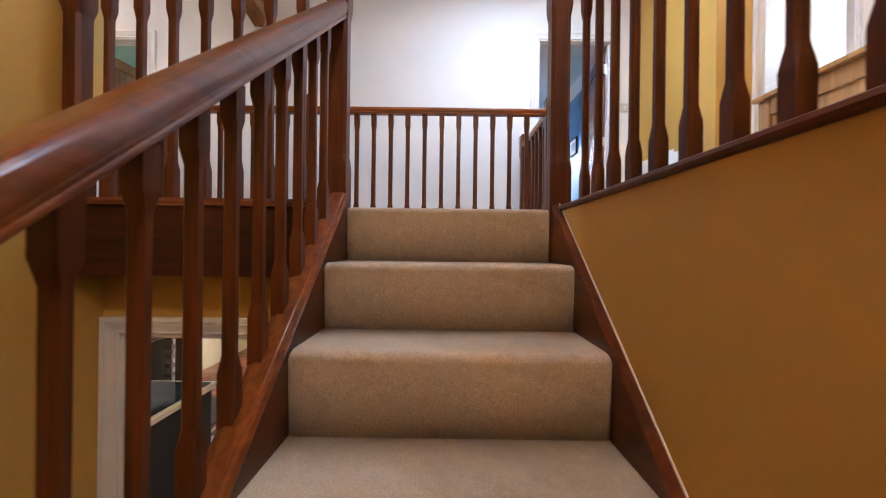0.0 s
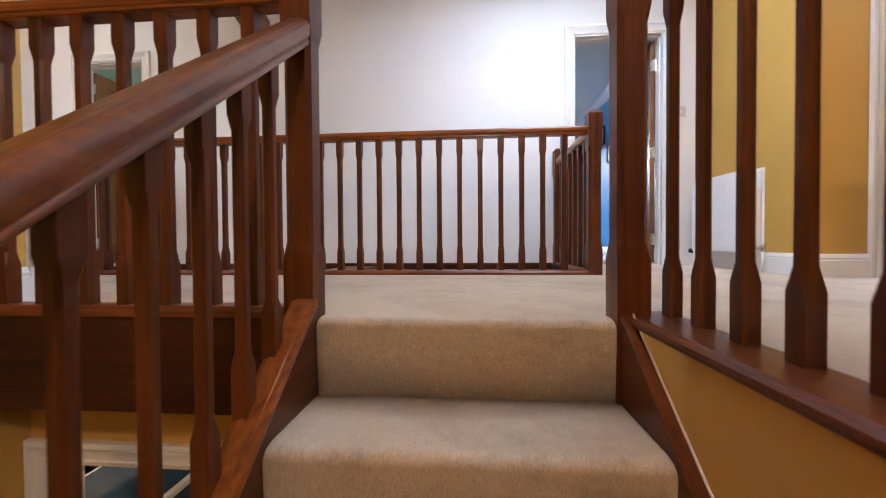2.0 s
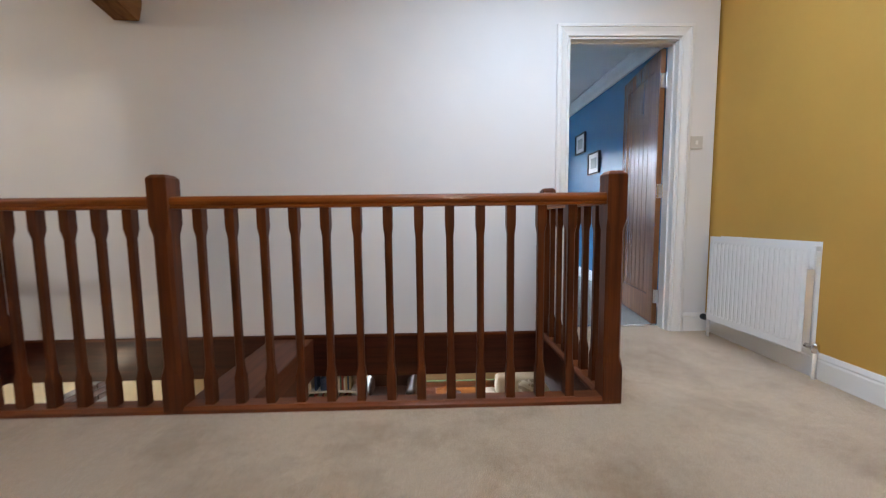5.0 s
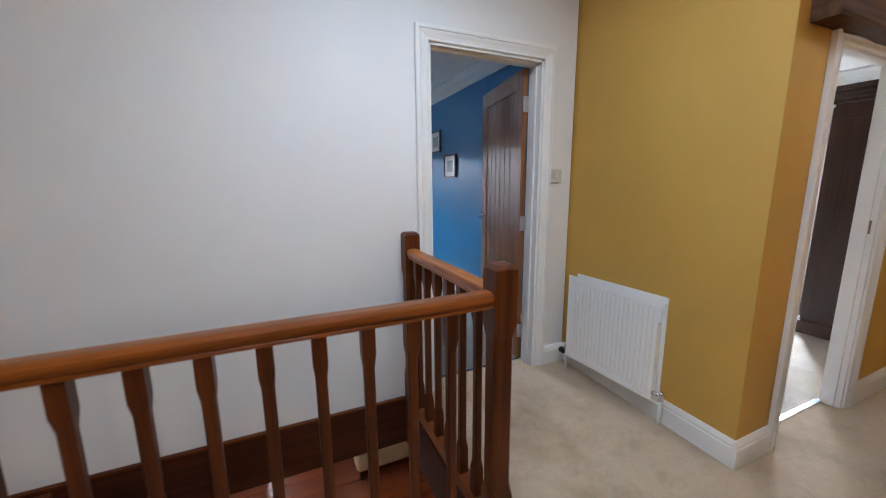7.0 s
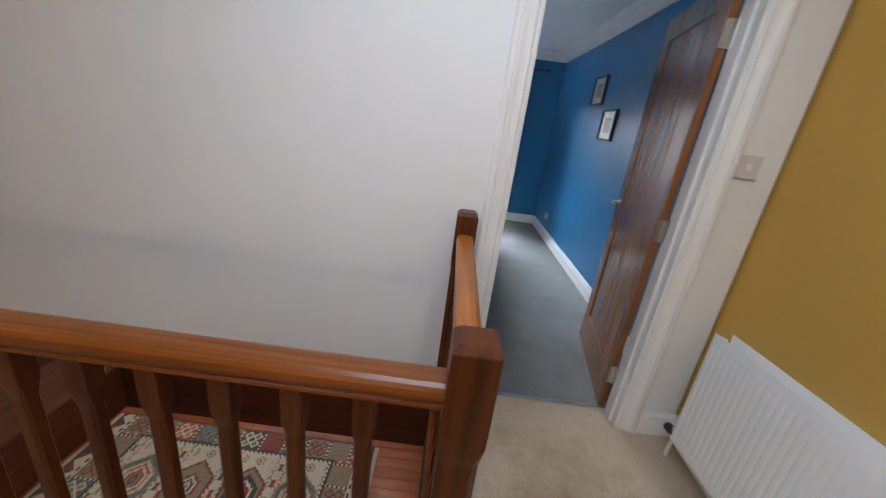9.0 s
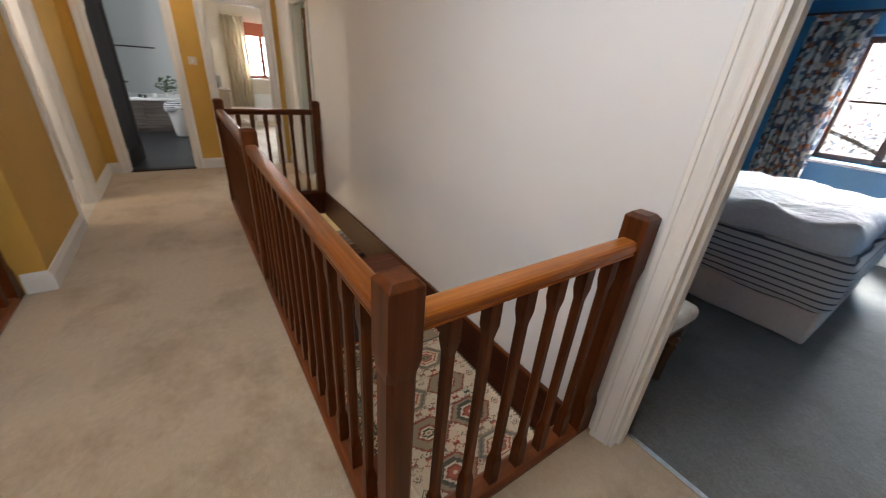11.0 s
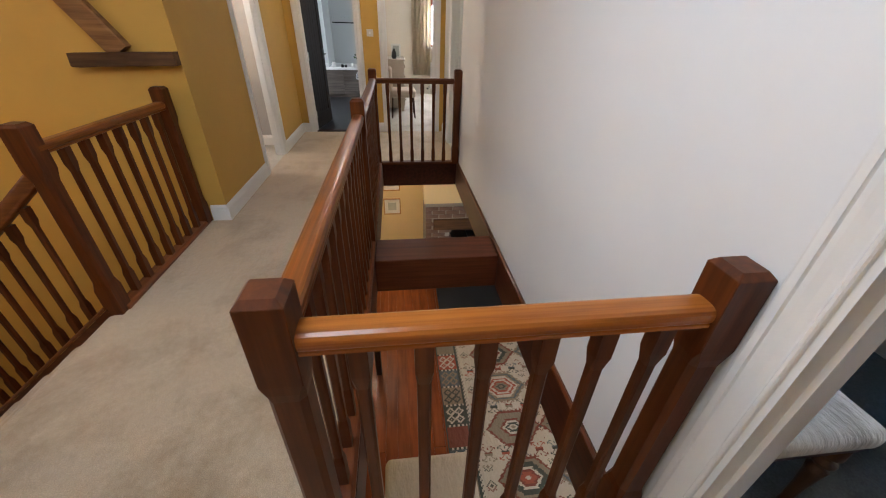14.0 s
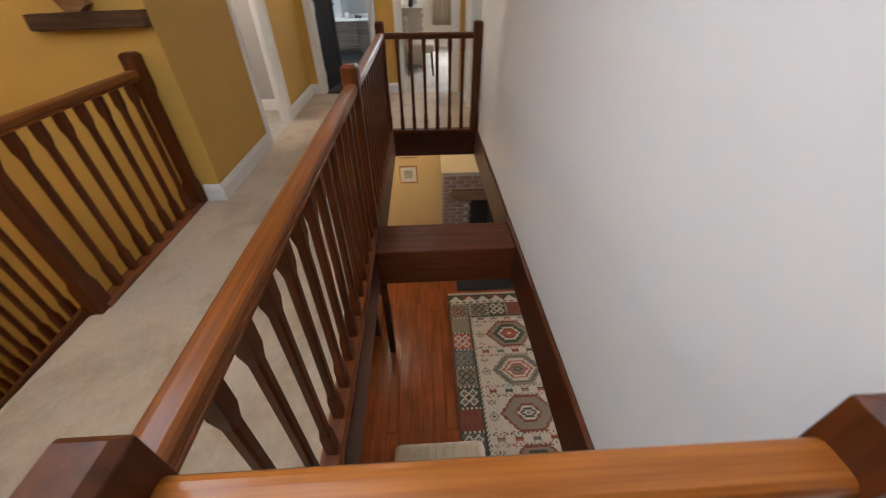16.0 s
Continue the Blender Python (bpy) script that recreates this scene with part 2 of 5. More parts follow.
def newel_mesh(low=0.0):
    bm = bmesh.new()
    loft(bm, [octagon(s, c, z) for s, c, z in (
        (0.084, 0.002, low), (0.084, 0.002, 0.16), (0.082, 0.010, 0.185), (0.076, 0.013, 0.21), (0.076, 0.013, 0.765),
        (0.082, 0.010, 0.79), (0.084, 0.002, 0.815), (0.084, 0.002, 1.003), (0.082, 0.002, 1.006), (0.058, 0.002, 1.019))])
    me_ob = part("newel", bm, WZ)
    me = me_ob.data
    bpy.data.objects.remove(me_ob)
    return me


def baluster_mesh(low, high, top=0.09, bottom=0.12, size=0.039, slim=0.78):
    bm = bmesh.new()
    loft(bm, [octagon(s, c, z) for s, c, z in (
        (size, 0.001, low), (size, 0.001, low + bottom), (size * 0.95, 0.004, low + bottom + 0.014), (size * (slim + 0.02), 0.006, low + bottom + 0.040), (size * slim, 0.006, (low + high) / 2),
        (size * (slim + 0.02), 0.006, high - top - 0.040), (size * 0.95, 0.004, high - top - 0.014), (size, 0.001, high - top), (size, 0.001, high))])
    ob = part("baluster", bm, WZ)
    me = ob.data
    bpy.data.objects.remove(ob)
    return me


NEWEL = newel_mesh()
NEWEL_LOW = newel_mesh(-0.42)
BALUSTER = baluster_mesh(0.028, 0.886)
BALUSTER_STAIR = baluster_mesh(-0.02, 0.86, 0.09, 0.14, 0.034, 0.76)
BALUSTER_CAP = baluster_mesh(0.012, 0.90, 0.11, 0.115, 0.034, 0.75)


def balustrade(label, a, b, count, rail_mat, base_mat, ends, newels, first=None, last=None, mesh=None, rail_z=0.878, base=True):
    """A straight run from a to b on the floor: rail, base rail, balusters, newels at the named ends."""
    t = thing("balustrade", label, "balustrade")
    a, b = Vector((*a, 0)), Vector((*b, 0))
    d = (b - a).normalized()
    lift = Vector((0, 0, rail_z))
    part("handrail", sweep(bmesh.new(), RAIL_PROFILE, a + lift, b + lift), rail_mat, t)
    if base:
        part("base_rail", sweep(bmesh.new(), BASE_PROFILE, a, b), base_mat, t)
    f = a + d * (first if first is not None else 0.12)
    l = b - d * (last if last is not None else 0.12)
    for i in range(count):
        p = f.lerp(l, i / max(1, count - 1))
        shared("baluster", mesh or BALUSTER, t, pose(p.x, p.y, 0))
    for n in newels:
        shared("newel", NEWEL, t, pose(n[0], n[1], 0))
    return t


# ---- structure ----
YW = 2.34          # white wall of the landing
VX0, VX1 = -2.93, 0.745   # the floor opening
VY0 = 1.432
H = 2.52
LOW = -2.487

floor = setting("floor_landing", boxes(
    (-4.5, VX0 - 0.02, 0.22, YW, -0.24, 0), (VX0 - 0.02, -1.57, 0.22, VY0 - 0.02, -0.24, 0), (-1.57, -0.40, 0.075, VY0 - 0.02, -0.24, 0),
    (-0.40, 0.40, 0.03, VY0 - 0.02, -0.24, 0), (0.40, 0.572, 0.075, VY0 - 0.02, -0.24, 0),
    (0.572, VX1 + 0.02, -2.6, VY0 - 0.02, -0.24, 0), (VX1 + 0.02, 1.96, -2.6, YW + 0.12, -0.24, 0), (1.96, 3.7, -2.6, 1.285, -0.24, 0)),
    BEIGE, "beige looped carpet on the landing floor", "carpet")

bm = bmesh.new()   # white wall with the blue bedroom's door and, past the opening, a second door
DX0, DX1, DZ = 0.928, 1.708, 2.030
EX0, EX1, EZ = -3.80, -3.12, 2.0
for r in ((-4.62, EX0, YW, YW + 0.12, 0, H), (EX0, EX1, YW, YW + 0.12, EZ, H), (EX1, DX0, YW, YW + 0.12, 0, H),
          (DX0, DX1, YW, YW + 0.12, DZ, H), (DX1, 1.96, YW, YW + 0.12, 0, H)):
    box(bm, *r)
box(bm, VX0 - 0.3, 0.75, YW + 0.004, YW + 0.12, -0.25, 0)
setting("wall_north", bm, WHITE, "white painted plaster wall beside the stairwell opening")

WX0 = 1.962
bm = boxes((WX0, WX0 + 0.08, 1.20, YW + 0.12, 0, H))
for v in bm.verts:
    if v.co.x < WX0 + 0.01:
        v.co.x += -0.028 if v.co.y < 1.5 else 0.020
setting("wall_east", bm, YELLOW, "ochre yellow painted wall behind the radiator")
bm = bmesh.new()
for x in (WX0 - 0.004, WX0 + 0.06):
    f = bm.faces.new([bm.verts.new((x + (0.02 if y > 2.3 else 0.016), y, z)) for y, z in ((YW, 2.26), (YW, H), (2.20, H), (2.27, 2.42), (2.315, 2.33))])
bmesh.ops.bridge_loops(bm, edges=bm.edges[:])
setting("trim_ceiling_fillet", bm, WHITE, "white plaster curving in where wall meets ceiling", "plaster")
RX0, RX1, RZ = 2.265, 2.985, 1.86
setting("wall_return", boxes((WX0 + 0.08, RX0, 1.20, 1.285, 0, H), (RX0, RX1, 1.20, 1.285, RZ, H), (RX1, 3.7, 1.20, 1.285, 0, H)),
        YELLOW, "ochre yellow wall with the dressing room doorway")
setting("wall_east_end", boxes((3.7, 3.8, -2.7, 1.2, 0, H)), YELLOW, "ochre yellow end wall of the landing")
setting("wall_south", boxes((0.44, 3.7, -2.7, -2.6, -0.24, H)), YELLOW, "ochre yellow wall closing the landing")
setting("wall_stair_east", boxes((0.435, 0.571, -3.3, 0.075, -2.75, -0.0065)), YELLOW, "ochre yellow wall beside the carpeted stairs")
setting("wall_stair_west", boxes((-1.67, -1.57, -3.3, 0.22, -2.75, H)), YELLOW, "ochre yellow wall of the stairwell")
setting("wall_stair_back", boxes((-1.67, 0.44, -3.4, -3.3, -2.75, H)), YELLOW, "ochre yellow wall at the foot of the stairs")
AX0, AX1, AZ = -3.37, -2.70, 2.0
setting("wall_west", boxes((AX1, -1.67, 0.12, 0.22, 0, H), (AX0, AX1, 0.12, 0.22, AZ, H), (-4.62, AX0, 0.12, 0.22, 0, H)),
        YELLOW, "ochre yellow landing wall with a white doorway")
BY0, BY1, GY0, GY1 = 0.40, 1.13, 1.50, 2.20
setting("wall_end", boxes((-4.62, -4.5, 0.22, BY0, 0, H), (-4.62, -4.5, BY0, BY1, 2.0, H), (-4.62, -4.5, BY1, GY0, 0, H),
                          (-4.62, -4.5, GY0, GY1, 2.0, H), (-4.62, -4.5, GY1, YW, 0, H)), YELLOW, "ochre yellow end wall with two doorways")
setting("ceiling", boxes((-4.62, -0.4, -3.4, YW + 0.12, H, H + 0.1), (-0.4, 0.3, -3.4, 0.0, H, H + 0.1), (-0.4, 0.3, 0.7, YW + 0.12, H, H + 0.1), (1.2, 3.8, -3.4, YW + 0.12, H, H + 0.1), (0.3, 1.2, -3.4, 0.8, H, H + 0.1), (0.3, 1.2, 1.5, YW + 0.12, H, H + 0.1)), CEIL, "white plaster ceiling over the landing", "ceiling")

# lower storey
setting("floor_lounge", boxes((-4.7, 3.0, 0.22, 7.0, LOW - 0.1, LOW - 0.02)), BOARDS, "floor under the lounge boards", "floor")
setting("floor_hall", boxes((-1.57, 0.44, -3.3, 0.22, LOW - 0.1, LOW)), BOARDS, "red-brown wooden hall floor", "floor")
setting("wall_hall", boxes((-1.67, -1.50, 0.22, 0.32, LOW, -0.27), (-1.50, -0.74, 0.22, 0.32, -0.56, -0.27), (-0.74, 0.44, 0.22, 0.32, LOW, -0.27)),
        YELLOW, "ochre yellow hall wall under the landing")
setting("wall_lounge_west", boxes((-4.6, -4.5, 0.22, 7.0, LOW, -0.25)), LOUNGE, "warm cream lounge wall")
setting("wall_lounge_north", boxes((-4.6, -2.3, 7.0, 7.1, LOW, -0.25), (-2.3, -0.2, 7.0, 7.1, LOW, -1.75), (-2.3, -0.2, 7.0, 7.1, -0.6, -0.25), (-0.2, 3.0, 7.0, 7.1, LOW, -0.25)), LOUNGE, "warm cream lounge wall with a window")
setting("wall_lounge_east", boxes((3.0, 3.1, 0.22, 7.1, LOW, -0.25)), LOUNGE, "warm cream lounge wall")
setting("wall_lounge_south", boxes((-4.5, -1.67, 0.22, 0.32, LOW, -0.25), (0.44, 3.0, 0.22, 0.32, LOW, -0.25)), LOUNGE, "warm cream lounge wall")
setting("ceiling_lounge", boxes((-4.6, VX0 - 0.02, 0.22, YW, -0.27, -0.241), (VX0 - 0.02, VX1 + 0.02, 0.32, VY0 - 0.02, -0.27, -0.241),
                                (VX1 + 0.02, 3.0, 0.22, YW, -0.27, -0.241), (-4.6, 3.0, YW + 0.12, 7.1, -0.27, -0.251)), CEIL, "white lounge ceiling", "ceiling")

# boards lining the floor opening
lining = thing("opening_lining", "dark mahogany boards lining the stairwell opening", "lining", kind="structure")
part("fascia_board", boxes((VX0, VX1, VY0 - 0.02, VY0, -0.275, -0.001)), FASCIA, lining)
part("fascia_board", boxes((VX0, VX1, YW - 0.022, YW + 0.003, -0.275, 0.006)), FASCIA, lining)
part("fascia_board", boxes((VX1, VX1 + 0.02, VY0, YW, -0.275, -0.001)), FASCIA, lining)
part("fascia_board", boxes((VX0 - 0.02, VX0, VY0, YW, -0.275, -0.001)), FASCIA, lining)
part("edge_bead", sweep(bmesh.new(), [(-0.012, 0), (-0.012, 0.012), (0, 0.018), (0.012, 0.012), (0.012, 0)], (VX0, YW - 0.012, 0.006), (VX1, YW - 0.012, 0.006)), WX, lining)
beam = tagged(part("ceiling_beam", boxes((-1.135, -0.835, VY0, YW - 0.022, -0.27, -0.002), bev=0.006), wood("beam_y", 1, (0.085, 0.022, 0.009), (0.18, 0.052, 0.020), 0.42, 0.1)),
              "dark mahogany boxed beam across the stairwell opening", "beam", "", "structure")


def architrave(t, x0, x1, top, y, out, width=0.078):
    """A moulded door surround on the face y of a wall along x, standing out by the sign of out."""
    prof = [(0, 0), (0, 0.010), (0.003, 0.013), (0.008, 0.014), (0.012, 0.011), (0.015, 0.0105), (0.030, 0.014), (0.044, 0.020), (0.051, 0.0215), (0.053, 0.017), (0.056, 0.017), (0.058, 0.024), (0.072, 0.024), (width, 0.021), (width, 0)]
    bm = bmesh.new()
    rows = []
    for corner in ((x0, 0), (x0, top), (x1, top), (x1, 0)):
        sx = -1 if corner[0] == x0 else 1
        up = 1 if corner[1] > 0 else 0
        rows.append([bm.verts.new((corner[0] + sx * a, y + out * b, corner[1] + up * a)) for a, b in prof])
    n = len(prof)
    for r, s in zip(rows, rows[1:]):
        for i in range(n):
            bm.faces.new((r[i], r[(i + 1) % n], s[(i + 1) % n], s[i]))
    bm.faces.new(rows[0])
    bm.faces.new(rows[-1][::-1])
    return part("architrave", bm, GLOSS, t)


def door_frame(name, label, x0, x1, top, y0, y1, faces, turn=0, place=(0, 0, 0), thick=0.02):
    """Lining and moulded surrounds of an opening in a wall along x."""
    t = thing(name, label, "door frame", place, "", "structure", turn)
    part("lining", boxes((x0, x0 + thick, y0 - 0.002, y1 + 0.002, 0, top), (x1 - thick, x1, y0 - 0.002, y1 + 0.002, 0, top), (x0, x1, y0 - 0.002, y1 + 0.002, top - thick, top - 0.001)), GLOSS, t)
    mid = (y0 + y1) / 2
    part("door_stop", boxes((x0 + thick, x0 + thick + 0.012, mid - 0.02, mid + 0.015, 0, top - thick), (x1 - thick - 0.012, x1 - thick, mid - 0.02, mid + 0.015, 0, top - thick),
                            (x0 + thick, x1 - thick, mid - 0.02, mid + 0.015, top - thick - 0.012, top - thick)), GLOSS, t)
    if -1 in faces:
        architrave(t, x0 + 0.006, x1 - 0.006, top - 0.006, y0 - 0.001, -1)
    if 1 in faces:
        architrave(t, x0 + 0.006, x1 - 0.006, top - 0.006, y1 + 0.001, 1)
    return t


door_frame("door_frame_1", "white gloss moulded frame of the blue bedroom door", DX0, DX1, DZ, YW, YW + 0.12, (-1, 1))
door_frame("door_frame_2", "white moulded frame in the white wall", EX0, EX1, EZ, YW, YW + 0.12, (-1,))
door_frame("door_frame_3", "white moulded frame of the dressing room door", RX0, RX1, RZ, 1.20, 1.285, (-1,))
door_frame("door_frame_4", "white moulded frame in the ochre landing wall", AX0, AX1, AZ, 0.12, 0.22, (1,))
door_frame("door_frame_5", "white moulded frame of the bathroom door", BY0, BY1, 2.0, 0, 0.12, (-1,), 90, (-4.5, 0, 0))
door_frame("door_frame_6", "white moulded frame of the guest room door", GY0, GY1, 2.0, 0, 0.12, (-1,), 90, (-4.5, 0, 0))
door_frame("door_frame_7", "white moulded frame of the hall door", -1.50, -0.74, 1.927, 0.22, 0.32, (-1,), 0, (0, 0, LOW))

SKIRT = [(0, 0), (0.020, 0), (0.020, 0.092), (0.015, 0.100), (0.017, 0.108), (0.010, 0.122), (0.006, 0.130), (0, 0.130)]


def skirting(label, runs, mat=None):
    """Skirting boards; each run is (a, b, side) with side pointing off the wall."""
    bm = bmesh.new()
    for a, b, s in runs:
        sweep(bm, SKIRT, (*a, 0.0), (*b, 0.0), (*s, 0))
    return tagged(part("baseboard", bm, mat or GLOSS), label, "skirting board", "", "structure")


skirting("white moulded skirting board along the landing", [
    ((1.786, YW), (WX0, YW), (0, -1)), ((WX0 + 0.02, YW), (WX0 - 0.028, 1.20), (-1, 0)), ((WX0 - 0.048, 1.20), (2.20, 1.20), (0, -1)), ((3.05, 1.20), (3.7, 1.20), (0, -1)),
    ((-1.57, 0.10), (-1.57, 0.22), (1, 0)), ((-1.55, 0.22), (-2.63, 0.22), (0, 1)), ((-3.44, 0.22), (-4.5, 0.22), (0, 1)), ((-4.5, 0.22), (-4.5, 0.33), (1, 0)), ((-4.5, 1.20), (-4.5, 1.43), (1, 0)),
    ((-4.5, YW), (-3.87, YW), (0, -1)), ((-3.05, YW), (VX0, YW), (0, -1))])

# ---- balustrades ----
YB = 1.388
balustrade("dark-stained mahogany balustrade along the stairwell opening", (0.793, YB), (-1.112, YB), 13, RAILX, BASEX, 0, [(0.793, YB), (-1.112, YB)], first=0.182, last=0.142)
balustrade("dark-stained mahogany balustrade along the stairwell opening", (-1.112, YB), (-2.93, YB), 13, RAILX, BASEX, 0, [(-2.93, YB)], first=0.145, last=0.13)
balustrade("mahogany balustrade across the end of the opening, handrail tinted brighter as lit", (0.793, YB), (0.793, YW - 0.045), 6, RAILY, BASEY, 0, [(0.793, YW - 0.043)], first=0.145, last=0.115)
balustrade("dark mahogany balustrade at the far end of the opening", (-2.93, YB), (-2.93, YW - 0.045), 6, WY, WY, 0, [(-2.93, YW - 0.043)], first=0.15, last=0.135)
balustrade("mahogany landing guard between stair newel and ochre wall", (-0.45, 0.045), (-1.525, 0.045), 7, RAILX, BASEX, 0, [(-1.522, 0.045)], first=0.155, last=0.13)
tagged(part("landing_fascia", boxes((-1.57, -0.46, 0.02, 0.074, -0.285, -0.001)), FASCIA), "dark mahogany fascia board under the landing guard", "fascia", "", "structure")

# ---- stairs ----
RISE, GO = 0.212, 0.265
stairs = thing("staircase", "beige carpeted staircase with mahogany strings, newels and handrail", "staircase")


def step_mesh(width):
    pts = [(-0.020, -0.225), (-0.027, -0.07)]
    r = 0.024
    for i in range(8):
        a = radians(-5 + 95 * i / 7)
        pts.append((-0.004 - r * math.cos(a), -0.024 + r * math.sin(a)))
    pts += [(0.003, 0.0), (0.29, 0.0), (0.29, -0.225)]
    bm = bmesh.new()
    for k in range(121):
        x = -width / 2 + width * k / 120
        end = 0.004 * max(0.0, 1 - (width / 2 - abs(x)) / 0.02)
        ring = [bm.verts.new((x, y + (0.0022 * noise.noise(Vector((x * 130, y * 90, z * 90))) + end) * (y < 0.28), z + (0.0018 * noise.noise(Vector((x * 120, y * 80, z * 80 + 7))) - end * 0.5) * (z > -0.2 and y < 0.0))) for y, z in pts]
        if k:
            for i in range(len(pts)):
                bm.faces.new((old[i], old[(i + 1) % len(pts)], ring[(i + 1) % len(pts)], ring[i]))
        else:
            bm.faces.new(ring[::-1])
        old = ring
    bm.faces.new(old)
    ob = part("step", bm, BEIGE)
    me = ob.data
    bpy.data.objects.remove(ob)
    for p in me.polygons:
        p.use_smooth = len(p.vertices) == 4
    return me


STEP = step_mesh(0.806)
for k in range(12):
    shared("step", STEP, stairs, pose(0, 0.024 - GO * k, -0.0003 - RISE * k))
STEEP = 0.83   # pitch of the strings
string = [(0, -0.32), (0, 0.018), (0.003, 0.022), (0.031, 0.022), (0.031, -0.32)]
part("string", sweep(bmesh.new(), string, (0.4035, 0.01, 0.01 * STEEP), (0.4035, -2.9, -2.9 * STEEP), (1, 0, 0)), WY, stairs)
part("caulk_line", sweep(bmesh.new(), [(0, 0), (0.001, 0.006), (0.004, 0.007), (0.004, 0)], (0.4315, 0.0, 0.0215), (0.4315, -2.9, 0.0215 - 2.9 * STEEP), (1, 0, 0)), CREAMWALL, stairs, "pale filler line against the wall")
part("string", sweep(bmesh.new(), [(0, -0.32), (0, 0.034), (-0.058, 0.034), (-0.058, -0.32)], (-0.4035, 0.01, 0.01 * STEEP), (-0.4035, -2.9, -2.9 * STEEP), (1, 0, 0)), WY, stairs)
part("string_cap", sweep(bmesh.new(), [(0.006, 0), (0.007, 0.006), (0.004, 0.010), (0.006, 0.014), (0.002, 0.021), (-0.008, 0.022), (-0.011, 0.026), (-0.051, 0.026), (-0.054, 0.022), (-0.064, 0.021), (-0.068, 0.012), (-0.068, 0)], (-0.4035, 0.0, 0.036), (-0.4035, -2.9, 0.036 - 2.9 * STEEP), (1, 0, 0)), STAIRW, stairs)
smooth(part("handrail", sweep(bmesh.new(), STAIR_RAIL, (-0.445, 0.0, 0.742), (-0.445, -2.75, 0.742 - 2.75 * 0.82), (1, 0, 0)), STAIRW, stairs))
for k in range(22):
    y = -0.130 - 0.1117 * k
    zb = 0.056 + y * STEEP
    shared("baluster", BALUSTER_STAIR, stairs, Matrix.Translation((-0.455, y, zb)) @ Matrix.Diagonal((1, 1, 0.80, 1)))
shared("newel", NEWEL_LOW, stairs, pose(-0.450, 0.035, 0))
shared("newel", NEWEL_LOW, stairs, pose(0.437, 0.035, 0))

right = balustrade("dark mahogany balustrade on the capped wall beside the stairs", (0.535, 0.03), (0.535, -2.55), 21, RAILY, WY, 0, [], first=0.025, last=0.085, mesh=BALUSTER_CAP, rail_z=0.895, base=False)
part("wall_cap", sweep(bmesh.new(), [(-0.104, -0.010), (-0.112, -0.008), (-0.114, 0.000), (-0.112, 0.008), (-0.104, 0.012), (-0.098, 0.010), (-0.090, 0.014), (0.022, 0.014), (0.028, 0.006), (0.040, 0.006), (0.040, -0.010)], (0.535, 0.075, 0), (0.535, -2.58, 0), (1, 0, 0)), WY, right)


# ---- blue bedroom ----
BX0, BX1, BYN = -1.90, 2.045, 6.45
BH = 2.40
NX0, NX1, NZ0, NZ1 = 0.27, 1.25, 0.86, 1.98
setting("floor_bedroom", boxes((BX0, BX1 + 0.1, YW + 0.12, BYN, -0.24, 0.004)), GREYC, "grey carpet of the blue bedroom", "carpet")
setting("wall_bedroom_north", boxes((BX0, NX0, BYN, BYN + 0.25, 0, BH), (NX0, NX1, BYN, BYN + 0.25, 0, NZ0), (NX0, NX1, BYN, BYN + 0.25, NZ1, BH), (NX1, BX1, BYN, BYN + 0.25, 0, BH)),
        BLUE, "deep blue painted bedroom wall with a window")
setting("wall_bedroom_east", boxes((BX1, BX1 + 0.10, YW + 0.12, BYN + 0.25, 0, BH)), BLUE, "deep blue painted bedroom wall")
setting("wall_bedroom_west", boxes((BX0 - 0.1, BX0, YW + 0.12, BYN + 0.25, 0, BH)), BLUE, "deep blue painted bedroom wall")
setting("wall_bedroom_south", boxes((BX0, DX0 - 0.07, YW + 0.121, YW + 0.135, 0, BH), (DX1 + 0.07, BX1, YW + 0.121, YW + 0.135, 0, BH), (DX0 - 0.07, DX1 + 0.07, YW + 0.121, YW + 0.135, DZ + 0.07, BH)), BLUE, "deep blue painted bedroom wall")
setting("ceiling_bedroom", boxes((BX0 - 0.1, BX1 + 0.1, YW + 0.12, BYN + 0.25, BH, BH + 0.1)), CEIL, "white bedroom ceiling", "ceiling")
COVE = [(0, 0), (0.015, 0), (0.025, 0.012), (0.035, 0.04), (0.055, 0.07), (0.085, 0.09), (0.105, 0.10), (0.105, 0.115), (0, 0.115)]
bm = bmesh.new()
sweep(bm, COVE, (BX1, YW + 0.135, BH - 0.114), (BX1, BYN, BH - 0.114), (-1, 0, 0))
sweep(bm, COVE, (BX0, BYN, BH - 0.114), (BX1, BYN, BH - 0.114), (0, -1, 0))
setting("trim_cove", bm, CEIL, "white plaster cove round the bedroom ceiling", "cove")
skirting("white skirting board round the blue bedroom", [((BX1, DX1 + 0.9), (BX1, BYN), (-1, 0)), ((BX0, BYN), (BX1, BYN), (0, -1)), ((BX1, YW + 0.14), (BX1, DX1 + 0.9), (-1, 0))])
tagged(part("threshold", boxes((DX0 + 0.02, DX1 - 0.02, YW + 0.112, YW + 0.138, -0.001, 0.008), bev=0.002), CHROME), "thin metal carpet strip in the bedroom doorway", "threshold", "", "structure")


